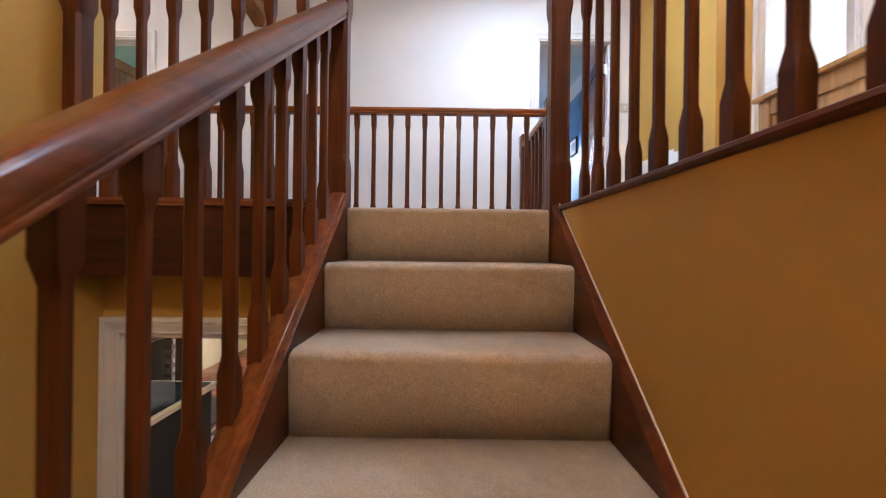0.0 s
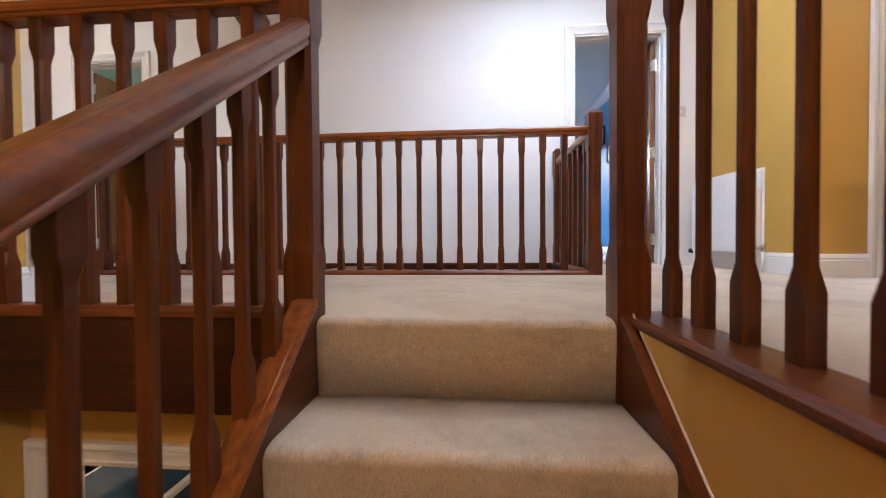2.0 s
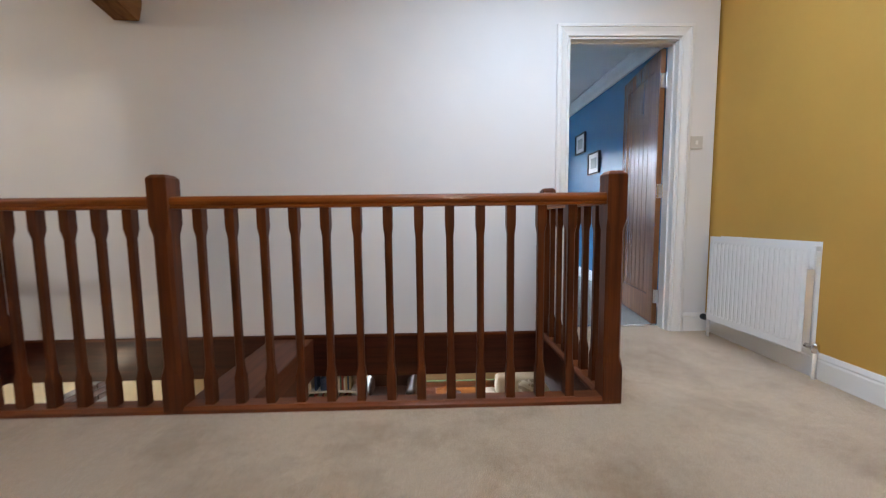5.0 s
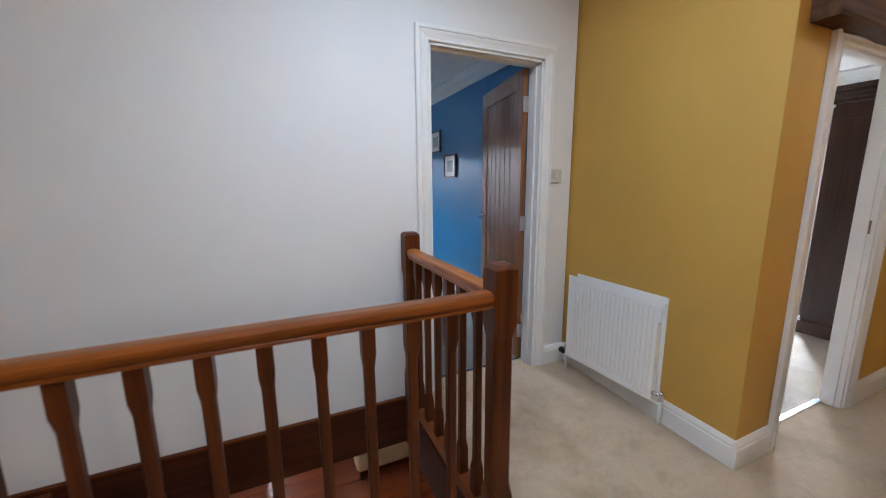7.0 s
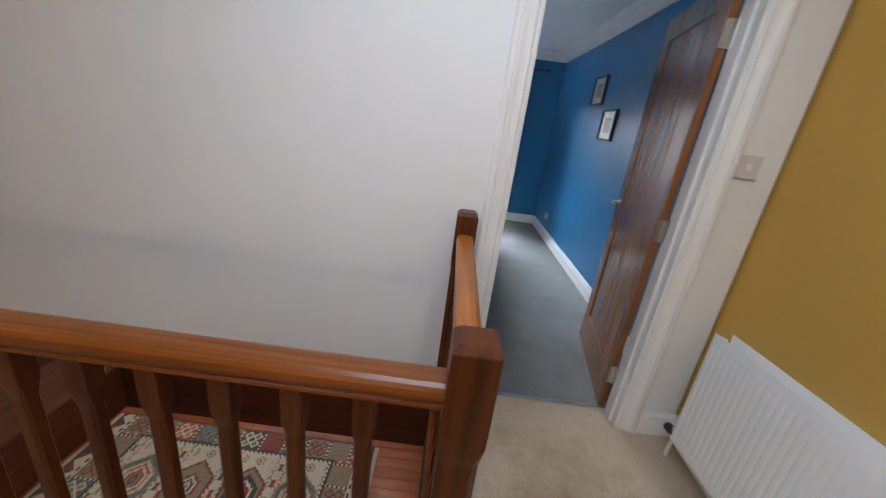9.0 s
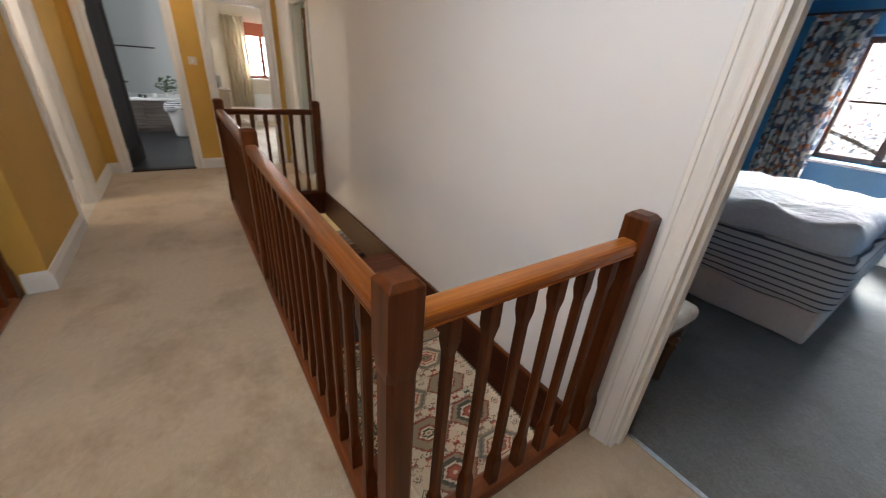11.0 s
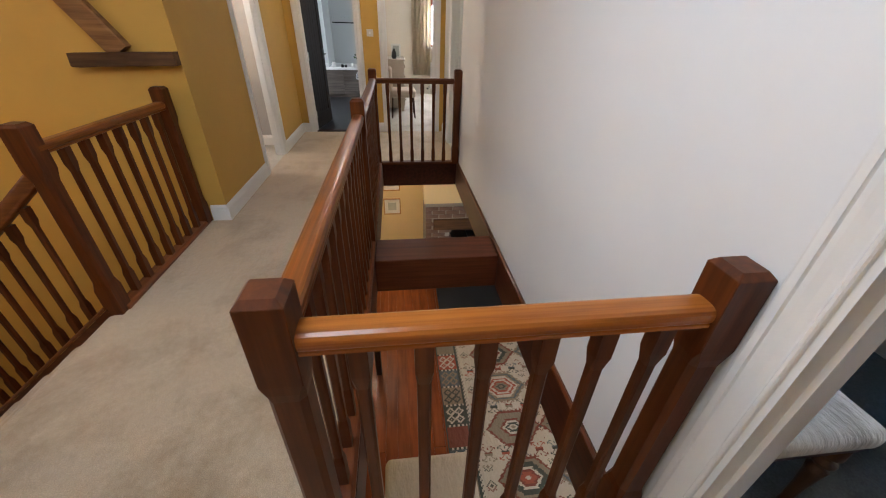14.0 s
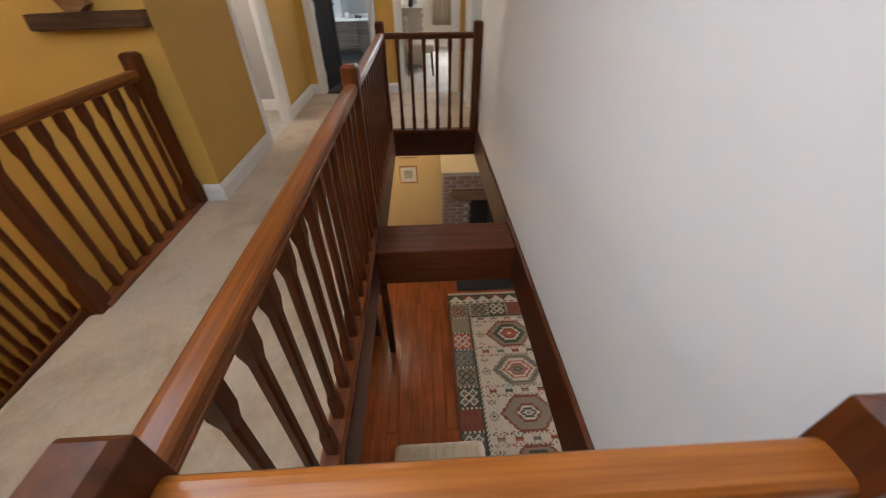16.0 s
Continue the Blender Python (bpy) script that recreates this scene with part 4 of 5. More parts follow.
# ---- oak chest on the landing ----
chest = thing("oak_chest", "light oak panelled chest on the landing carpet", "chest", (2.02, 0.20, 0))
for y0, y1 in ((-0.45, -0.38), (0.38, 0.45)):
    part("corner_post", boxes((-0.25, -0.19, y0, y1, 0.0, 0.69), bev=0.004), OAK, chest)
    part("corner_post", boxes((0.19, 0.25, y0, y1, 0.0, 0.69), bev=0.004), OAK, chest)
part("rail", boxes((-0.245, -0.20, -0.38, 0.38, 0.60, 0.69), bev=0.003), OAK, chest)
part("rail", boxes((-0.245, -0.20, -0.38, 0.38, 0.10, 0.19), bev=0.003), OAK, chest)
part("panel", boxes((-0.232, -0.215, -0.38, 0.38, 0.19, 0.60)), OAK, chest)
part("side_panel", boxes((-0.19, 0.19, 0.395, 0.435, 0.10, 0.69)), OAK, chest)
part("side_panel", boxes((-0.19, 0.19, -0.435, -0.395, 0.10, 0.69)), OAK, chest)
part("back_panel", boxes((0.20, 0.24, -0.38, 0.38, 0.10, 0.69)), OAK, chest)
part("bottom_rail", boxes((-0.24, -0.205, -0.38, 0.38, 0.045, 0.075), bev=0.003), OAK, chest)
part("lid", boxes((-0.275, 0.26, -0.47, 0.47, 0.691, 0.718), bev=0.006), OAK, chest)

# ---- room off the west wall ----
setting("room_west", boxes((-3.9, -1.67, -1.9, -1.8, 0, 2.3), (-3.9, -3.8, -1.8, 0.12, 0, 2.3), (-1.78, -1.68, -1.8, 0.12, 0, 2.3), (-3.8, -1.78, -1.8, 0.12, 2.3, 2.4)), DIMWALL, "walls of a small room, colour darkened to offset its lamp")
skirting("white skirting board in the small room", [((-3.8, 0.118), (-3.8, -1.8), (1, 0))])
tagged(part("strike_plate", boxes((AX0 + 0.0195, AX0 + 0.026, 0.150, 0.185, 1.00, 1.07), bev=0.002), BRASS), "dark brass strike plate on the white door lining", "latch")
setting("floor_room_west", boxes((-3.8, -1.78, -1.8, 0.22, -0.2, -0.001)), PALEC, "pale carpet of a small room", "carpet")

wdoor = thing("door", "white panelled door standing open into the room", "door", (AX1 - 0.024, 0.118, 0.006), turn=-92)
WD = AX1 - AX0 - 0.044
for r in ((0, 0.1, 0, 0.036, 0, 1.97), (WD - 0.1, WD, 0, 0.036, 0, 1.97)):
    part("stile", boxes(r, bev=0.002), GLOSS, wdoor)
for z0, z1 in ((0, 0.20), (0.78, 0.93), (1.86, 1.97)):
    part("rail", boxes((0.1, WD - 0.1, 0, 0.036, z0, z1), bev=0.002), GLOSS, wdoor)
for z0, z1 in ((0.20, 0.78), (0.93, 1.86)):
    part("panel", boxes((0.1, WD - 0.1, 0.010, 0.026, z0, z1), bev=0.001), GLOSS, wdoor)
bm = lathe(bmesh.new(), [(0.022, 0), (0.022, 0.004), (0.008, 0.008), (0.008, 0.03), (0.024, 0.04), (0.024, 0.055), (0.01, 0.06)], 18)
smooth(part("knob", bm, BRASS, wdoor, "dark metal knob")).matrix_basis = pose(WD - 0.05, 0.0, 1.03, 90)

# ---- room behind the second door in the white wall ----
TEAL = paint("pale_teal_paint", (0.42, 0.60, 0.58), 0.04)
setting("room_north", boxes((-5.2, -2.0, 5.0, 5.1, 0, 2.3), (-4.6, -4.5, YW + 0.12, 5.0, 0, 2.3), (-2.1, -2.0, YW + 0.12, 5.0, 0, 2.3), (-4.5, -2.1, YW + 0.12, 5.0, 2.3, 2.4)), TEAL, "pale teal walls and ceiling of a small room")
setting("floor_room_north", boxes((-4.5, -2.1, YW, 5.0, -0.23, -0.001)), PALEC, "pale carpet of a small room", "carpet")
ledged_door("open brown planked door into the teal room", (EX0 + 0.028, YW + 0.13, 0.006), 86, 0.64, 1.95)

# ---- bathroom ----
TILE = material("white_tile", (0.74, 0.77, 0.77), 0.15)
SLATE = paint("black_floor_tile", (0.018, 0.020, 0.024), 0.3, 0.35)
setting("floor_bathroom", boxes((-8.6, -4.62, -0.7, 1.38, -0.2, -0.002)), SLATE, "black tiled bathroom floor", "floor")
setting("wall_bathroom", boxes((-8.7, -8.6, -0.8, 1.38, 0, 2.4), (-8.6, -7.5, -0.8, -0.7, 0, 2.4), (-7.5, -5.3, -0.8, -0.7, 0, 1.2), (-5.3, -4.62, -0.8, -0.7, 0, 2.4), (-7.5, -5.3, -0.8, -0.7, 2.2, 2.4), (-8.6, -4.62, 1.38, 1.42, 0, 2.4), (-4.63, -4.621, -0.7, 0.3, 0, 2.4)), TILE, "white tiled bathroom walls")
setting("ceiling_bathroom", boxes((-8.7, -4.62, -0.8, 1.42, 2.4, 2.5)), CEIL, "white bathroom ceiling", "ceiling")
setting("threshold_bathroom", boxes((-4.61, -4.505, BY0 + 0.02, BY1 - 0.02, -0.001, 0.014), bev=0.003), DARKWOOD, "dark wooden threshold of the bathroom", "threshold")
GREYWOOD = wood("grey_bath_panel", 1, (0.10, 0.085, 0.075), (0.22, 0.19, 0.17), 0.5, 0.0)
bath = thing("bathtub", "white bath with a grey wood-effect front panel", "bathtub", (-8.12, 0.3, 0))
part("front_panel", boxes((0.47, 0.49, -0.98, 0.20, 0.06, 0.55), bev=0.003), GREYWOOD, bath, "grey wood-effect bath panel")
part("front_panel", boxes((0.455, 0.475, 0.20, 1.05, 0.06, 0.55), bev=0.003), GREYWOOD, bath, "grey wood-effect bath panel")
part("plinth", boxes((0.43, 0.455, -0.98, 1.05, 0.0, 0.06)), GREYWOOD, bath)
part("rim", boxes((-0.47, 0.50, -0.99, -0.90, 0.551, 0.60), (-0.47, 0.50, 0.96, 1.06, 0.551, 0.60), (0.40, 0.50, -0.90, 0.96, 0.551, 0.60), (-0.47, -0.38, -0.90, 0.96, 0.551, 0.60), bev=0.012), ENAMEL, bath)
part("basin", boxes((-0.38, 0.40, -0.90, 0.96, 0.18, 0.20), (-0.40, -0.38, -0.90, 0.96, 0.18, 0.56), (0.40, 0.42, -0.90, 0.96, 0.18, 0.56), bev=0.006), ENAMEL, bath)
shelf = thing("towel_rail", "dark towel rail on the bathroom wall", "towel rail", (-8.6, 0.62, 1.43))
part("rod", tube(bmesh.new(), [(0.07, -0.35, 0), (0.07, 0.25, 0)], 0.012), BLACK, shelf)
for y in (-0.33, 0.23):
    part("bracket", boxes((0, 0.075, y - 0.012, y + 0.012, -0.012, 0.012)), BLACK, shelf)
part("glass_shelf", boxes((0.0, 0.12, -0.35, 0.25, 0.10, 0.106)), GLASS, shelf)
setting("trim_shower_screen", boxes((-8.58, -7.70, 0.20, 0.215, 0.60, 2.2)), TILE, "white tiled nib beside the bath", "wall")
for k, (y, r, h) in enumerate(((0.32, 0.045, 0.10), (0.50, 0.03, 0.06), (0.57, 0.028, 0.05), (0.72, 0.04, 0.08))):
    pot = tagged(smooth(part("toiletry_jar", lathe(bmesh.new(), [(r * 0.9, 0), (r, 0.01), (r, h * 0.8), (r * 0.7, h * 0.9), (r * 0.7, h)], 14), (PLASTIC, BLACK, BLACK, PLASTIC)[k])),
                 ("white jar on the bath rim", "small dark jar on the bath rim")[k in (1, 2)], "jar", "jars on the bath rim")
    pot.location = (-7.68, y, 0.60)
binn = thing("laundry_bin", "tall white tapered bin with a striped cloth over it", "bin", (-7.15, 1.05, 0))
smooth(part("body", lathe(bmesh.new(), [(0.12, 0.0), (0.13, 0.01), (0.185, 0.50), (0.19, 0.52), (0.17, 0.52), (0.12, 0.05)], 24), PLASTIC, binn))
smooth(part("cloth", soft_box(-0.21, 0.18, -0.21, 0.12, 0.44, 0.58, 0.05, 4, 0.03, 4), cloth("striped_towel", (0.66, 0.67, 0.70), (0.03, 0.04, 0.08), 2, 0.03), binn, "navy and white striped cloth"))
LEAF = paint("leaf_green", (0.05, 0.10, 0.035), 0.4)
plant = thing("potted_plant", "small bushy green plant on the bath corner", "plant", (-7.75, 0.95, 0.60))
smooth(part("pot", lathe(bmesh.new(), [(0.05, 0), (0.065, 0.10), (0.06, 0.10), (0.05, 0.02)], 16), PLASTIC, plant))


def leaves(count, centre, size, r, seed, flat=0.35):
    """Many small bent leaves scattered in a lumpy crown."""
    rng = random.Random(seed)
    bm = bmesh.new()
    for _ in range(count):
        while True:
            p = Vector((rng.uniform(-1, 1), rng.uniform(-1, 1), rng.uniform(-1, 1)))
            if p.length < 1 and noise.noise(p * 2.3 + Vector((seed, 0, 0))) > -0.18:
                break
        p = Vector(centre) + Vector((p.x * size[0], p.y * size[1], p.z * size[2]))
        d = Vector((rng.uniform(-1, 1), rng.uniform(-1, 1), rng.uniform(-0.6, 1))).normalized()
        s = d.cross(Vector((rng.uniform(-1, 1), rng.uniform(-1, 1), rng.uniform(-1, 1)))).normalized()
        l = r * rng.uniform(0.6, 1.3)
        a, b, c, e = p, p + d * l * 0.5 + s * l * flat, p + d * l, p + d * l * 0.5 - s * l * flat
        vs = [bm.verts.new(q) for q in (a, b, c, e)]
        bm.faces.new(vs)
    return bm


part("foliage", leaves(160, (0, 0, 0.22), (0.15, 0.17, 0.15), 0.05, 3), LEAF, plant)
bdoor = ledged_door("open near-black wooden bathroom door", (-4.61, BY0 + 0.028, 0.006), 170, 0.66, 1.95, wood("black_door", 2, (0.012, 0.008, 0.006), (0.03, 0.018, 0.012), 0.7, 0.0), 5, False)
bm = tube(bmesh.new(), [(0.60, 0.0, 1.0), (0.60, -0.045, 1.0), (0.50, -0.05, 0.995)], 0.008)
box(bm, 0.585, 0.615, -0.008, 0, 0.93, 1.08)
part("handle", bm, BLACK, bdoor, "black lever handle")

# ---- guest room ----
setting("floor_guest_room", boxes((-8.2, -4.62, 1.42, 4.2, -0.2, -0.001), (-4.62, -4.5, GY0, GY1, -0.2, -0.001)), PALEC, "pale carpet of the guest room", "carpet")
setting("wall_guest_room", boxes((-8.3, -8.2, 1.42, 2.42, 0, 2.4), (-8.3, -8.2, 3.10, 4.3, 0, 2.4), (-8.3, -8.2, 2.42, 3.10, 0, 1.0), (-8.3, -8.2, 2.42, 3.10, 2.0, 2.4),
        (-8.2, -4.7, 4.2, 4.3, 0, 2.4), (-8.2, -4.62, 1.421, 1.44, 0, 2.4), (-4.70, -4.621, 2.3, 4.2, 0, 2.4)), CREAMWALL, "cream painted guest room walls")
setting("ceiling_guest_room", boxes((-8.3, -4.62, 1.42, 4.3, 2.4, 2.5)), CEIL, "white guest room ceiling", "ceiling")
window("window_3", "red-brown casement window with glazing bars", -0.34, 0.34, 1.0, 2.0, (-8.26, 2.76, 0), 90, 1, 2, wood("window_red", 2, (0.16, 0.05, 0.03), (0.28, 0.10, 0.06), 0.4, 0.2))
SHEER = cloth("cream_curtain", (0.76, 0.68, 0.54))
glow = node(SHEER, "ShaderNodeBsdfTranslucent", Color=(0.76, 0.68, 0.52, 1))
both = node(SHEER, "ShaderNodeMixShader", Fac=0.45)
link(SHEER, SHEER.node_tree.nodes["Principled BSDF"].outputs[0], both.inputs[1])
link(SHEER, glow.outputs[0], both.inputs[2])
link(SHEER, both.outputs[0], SHEER.node_tree.nodes["Material Output"].inputs["Surface"])
curtain("long cream curtain beside the guest room window", -0.20, 0.20, 0.42, 2.15, (-8.08, 2.24, 0), 90, SHEER, 5, 0.04)
curtain("long cream curtain beside the guest room window", -0.18, 0.18, 0.42, 2.15, (-8.08, 3.32, 0), 90, SHEER, 5, 0.04)
blind = tagged(part("roller_blind", boxes((-8.17, -8.155, 2.44, 3.08, 1.80, 2.04), bev=0.004), cloth("terracotta_blind", (0.42, 0.12, 0.06))), "rolled terracotta blind at the window head", "blind")
copy_thing(rad, pose(-8.199, 2.76, 0, 0, 0, 90))["label"] = "white panel radiator under the guest room window"
drawers = thing("chest_of_drawers", "painted taupe chest of drawers against the cream wall", "chest of drawers", (-6.35, 1.62, 0))
TAUPE = paint("taupe_paint", (0.40, 0.33, 0.26), 0.05, 0.45)
part("body", boxes((-0.32, 0.32, -0.17, 0.16, 0.06, 0.86), bev=0.004), TAUPE, drawers)
part("top", boxes((-0.35, 0.35, -0.18, 0.19, 0.86, 0.89), bev=0.006), TAUPE, drawers)
for k in range(4):
    d = part("drawer", boxes((-0.29, 0.29, 0.161, 0.175, 0.10 + 0.19 * k, 0.27 + 0.19 * k), bev=0.003), TAUPE, drawers)
    for x in (-0.15, 0.15):
        part("knob", lathe(bmesh.new(), [(0.006, 0), (0.014, 0.012), (0.010, 0.02)], 12), BRASS, d).matrix_basis = pose(x, 0.175, 0.185 + 0.19 * k, -90)
for x, y in ((-0.28, -0.14), (0.28, -0.14), (-0.28, 0.13), (0.28, 0.13)):
    part("foot", boxes((x - 0.025, x + 0.025, y - 0.025, y + 0.025, 0, 0.06)), TAUPE, drawers)
photo = thing("photo_frame", "white-framed photograph leaning on the chest of drawers", "picture", (-6.25, 1.66, 0.892), turn=70)
part("moulding", boxes((-0.09, 0.09, -0.012, 0.0, 0, 0.03), (-0.09, 0.09, -0.012, 0, 0.20, 0.23), (-0.09, -0.06, -0.012, 0, 0.03, 0.20), (0.06, 0.09, -0.012, 0, 0.03, 0.20)), PLASTIC, photo)
part("print", boxes((-0.06, 0.06, -0.006, 0.002, 0.03, 0.20)), PRINT, photo)
vase = tagged(smooth(part("vase", lathe(bmesh.new(), [(0.03, 0), (0.045, 0.03), (0.04, 0.10), (0.018, 0.14), (0.022, 0.16)], 16), BLACK)), "small dark vase beside the photograph", "vase")
vase.location = (-6.12, 1.62, 0.89)
bench = thing("bedroom_chair", "low taupe upholstered chair with thin dark legs", "chair", (-5.65, 1.75, 0))
smooth(part("seat", soft_box(-0.24, 0.24, -0.22, 0.22, 0.34, 0.46, 0.04, 5, 0.006, 6), cloth("taupe_cloth", (0.42, 0.34, 0.27)), bench))
smooth(part("backrest", soft_box(-0.24, 0.24, -0.26, -0.18, 0.44, 0.80, 0.04, 5, 0.006, 6), cloth("taupe_cloth", (0.42, 0.34, 0.27)), bench))
for x in (-0.2, 0.2):
    for y in (-0.18, 0.18):
        part("leg", tube(bmesh.new(), [(x, y, 0.35), (x * 1.1, y * 1.1, 0)], 0.012), DARKWOOD, bench)

# ---- landing lamps and rooflights, assumed and out of view ----
# Assumed rooflights, out of view, framing the added overhead lamps.
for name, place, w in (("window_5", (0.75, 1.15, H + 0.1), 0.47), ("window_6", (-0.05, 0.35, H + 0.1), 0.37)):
    rooflight = thing(name, "assumed rooflight with a white frame in the ceiling, out of view", "window", place, "", "structure")
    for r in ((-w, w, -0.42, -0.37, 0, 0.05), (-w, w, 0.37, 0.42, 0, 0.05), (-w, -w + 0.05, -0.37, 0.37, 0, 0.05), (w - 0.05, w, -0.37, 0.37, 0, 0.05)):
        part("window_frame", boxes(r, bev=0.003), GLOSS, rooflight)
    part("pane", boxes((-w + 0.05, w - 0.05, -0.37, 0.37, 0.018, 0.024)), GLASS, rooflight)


# Fittings added out of view to go with the lamps.
def downlight(place):
    t = thing("ceiling_light", "assumed round white flush ceiling light with opal glass, out of view", "ceiling light", place)
    smooth(part("base", lathe(bmesh.new(), [(0.13, 0), (0.135, -0.012), (0.125, -0.02)], 28), PLASTIC, t))
    return t


for place in ((2.7, 0.35, H), (0.30, -2.50, H), (-3.7, 1.15, H), (-3.03, -0.72, 2.3)):
    downlight(place)

# ---- outdoors ----
GRASS = paint("lawn", (0.06, 0.10, 0.03), 0.4, 0.9)
tagged(part("ground", boxes((-400, 400, -400, 400, LOW - 0.6, LOW - 0.15)), GRASS), "green lawn around the house", "lawn", "", "structure")
BARK = paint("bark", (0.10, 0.07, 0.05), 0.3, 0.9)
PLUM = paint("plum_leaf", (0.74, 0.60, 0.58), 0.3)
FRESH = paint("fresh_leaf", (0.09, 0.17, 0.05), 0.4)


def tree(label, place, height, crown, leafmat, seed, count=2600, leaf=0.16):
    t = thing("tree", label, "tree", place)
    bm = tube(bmesh.new(), [(0, 0, 0), (0.05, 0.02, height * 0.35), (0.0, 0.05, height * 0.6), (0.08, 0.0, height * 0.85)], 0.12, 10)
    rng = random.Random(seed)
    for k in range(9):
        a = k * 2.4
        z = height * (0.35 + 0.05 * k)
        tube(bm, [(0, 0, z), (math.cos(a) * crown * 0.4, math.sin(a) * crown * 0.4, z + 0.4), (math.cos(a) * crown * 0.8, math.sin(a) * crown * 0.8, z + 0.7 + rng.random() * 0.4)], 0.035, 6)
    part("trunk", bm, BARK, t)
    part("crown", leaves(count, (0, 0, height * 0.66), (crown, crown, height * 0.36), leaf, seed), leafmat, t)
    return t


tree("purple-leaved plum tree outside the bedroom window", (0.9, 10.6, LOW - 0.15), 5.6, 2.4, PLUM, 4, 2600, 0.085)
tree("leafy green tree outside the dressing room window", (9.5, 4.8, LOW - 0.15), 6.0, 2.6, FRESH, 6)
tree("leafy green tree beyond the guest room window", (-19.0, 9.0, LOW - 0.15), 6.5, 2.2, FRESH, 8)
HOUSE = paint("pink_brick_render", (0.46, 0.28, 0.20), 0.15, 0.9)
SLATES = paint("roof_tile", (0.16, 0.08, 0.06), 0.3, 0.8)
SKYGLOW = material("bright_overcast", (0.8, 0.8, 0.8), 1.0)
SKYGLOW.node_tree.nodes["Principled BSDF"].inputs["Emission Color"].default_value = (1.0, 0.97, 0.96, 1)
SKYGLOW.node_tree.nodes["Principled BSDF"].inputs["Emission Strength"].default_value = 1.3
tagged(part("backdrop", boxes((-9, 14, 22.0, 22.1, LOW - 0.2, 9.0)), SKYGLOW), "bright overcast sky beyond the garden", "sky", "", "structure")
house = thing("house", "pinkish brick neighbouring house with a tiled roof", "house", (-24.0, 5.0, LOW - 0.15))
part("wall", boxes((-3, 3, -7, 7, 0, 3.6)), HOUSE, house)
bm = bmesh.new()
sweep(bm, [(-3.4, 3.5), (0, 5.6), (3.4, 3.5), (3.3, 3.4), (0, 5.4), (-3.3, 3.4)], (0, -7.3, 0), (0, 7.3, 0), (1, 0, 0))
part("roof", bm, SLATES, house)
for y in (-4.5, -1.5, 1.5, 4.5):
    w = part("window", boxes((3.0, 3.06, y - 0.6, y + 0.6, 1.2, 2.5)), GLOSS, house)
    part("pane", boxes((3.061, 3.07, y - 0.52, y + 0.52, 1.28, 2.42)), BLACK, w)

# ---- lounge below ----
STONE = paint("slate_hearth", (0.022, 0.023, 0.026), 0.3, 0.45)
BRICK = paint("chimney_brick", (0.16, 0.10, 0.075), 0.35, 0.85)
SOOT = paint("sooted_brick", (0.035, 0.03, 0.028), 0.4, 0.9)
MORTAR = paint("mortar", (0.30, 0.27, 0.23), 0.15, 0.95)
CX = -3.96
chimney = thing("chimney_breast", "brick fireplace with timber lintel under a cream chimney breast", "fireplace", (0, 0, 0), "", "structure")
part("hood", boxes((-4.5, CX + 0.005, 2.0, 4.3, -1.0, -0.26)), LOUNGE, chimney, "cream plastered chimney breast")
part("masonry", boxes((-4.5, CX - 0.008, 2.02, 2.42, LOW, -1.0), (-4.5, CX - 0.008, 3.85, 4.28, LOW, -1.0), (-4.5, CX - 0.008, 2.42, 3.85, -1.36, -1.0)), MORTAR, chimney, "pale mortar bed")
part("fire_back", boxes((-4.5, -4.42, 2.42, 3.85, LOW, -1.36)), SOOT, chimney, "sooted fire back")
part("lintel", boxes((CX - 0.10, CX + 0.05, 2.15, 4.0, -1.46, -1.28), bev=0.008), OLDY, chimney, "old timber lintel")
tagged(part("hearth", boxes((-3.95, -2.98, 2.18, 4.1, LOW - 0.02, LOW + 0.03), bev=0.008), STONE), "black slate hearth slab", "hearth")
stove = thing("wood_stove", "black cast iron stove in the fireplace", "stove", (-4.1, 3.1, LOW + 0.031))
part("body", boxes((-0.22, 0.20, -0.30, 0.30, 0.12, 0.72), bev=0.012), BLACK, stove)
part("door", boxes((0.201, 0.22, -0.24, 0.24, 0.20, 0.64), bev=0.006), BLACK, stove)
part("top_plate", boxes((-0.24, 0.23, -0.33, 0.33, 0.721, 0.745), bev=0.004), BLACK, stove)
for x in (-0.18, 0.17):
    for y in (-0.26, 0.26):
        part("leg", boxes((x - 0.02, x + 0.02, y - 0.02, y + 0.02, 0.0, 0.12)), BLACK, stove)
picture("small framed print with pale mount on the cream lounge wall", (-4.499, 1.485, -1.27), 90, 0.29, 0.30, OAK, PRINT)
picture("small framed print with pale mount on the cream lounge wall", (-4.499, 1.485, -0.83), 90, 0.29, 0.30, OAK, PRINT)

# kilim
CREAMY, RUST, MOSS, TAUPEW, SCARLET, STEEL = [cloth(n, c) for n, c in (("wool_cream", (0.52, 0.45, 0.35)), ("wool_rust", (0.20, 0.055, 0.032)), ("wool_moss", (0.06, 0.065, 0.05)),
                                               ("wool_taupe", (0.24, 0.19, 0.13)), ("wool_scarlet", (0.34, 0.085, 0.045)), ("wool_steel", (0.10, 0.12, 0.125)))]
RUGX0, RUGX1, RUGY0, RUGY1 = -2.88, 0.20, 2.035, 4.20
CELL = 0.0125
NI, NJ = int((RUGX1 - RUGX0) / CELL), int((RUGY1 - RUGY0) / CELL)


def beetle(a, b):
    """A hooked cross on a 13 x 13 field."""
    a, b = abs(a), abs(b)
    return (a <= 1 and b <= 3) or (a == b and a <= 5) or (a == 6 and b in (3, 4)) or (b == 0 and a in (4, 5)) or (b == 6 and a in (4, 5))


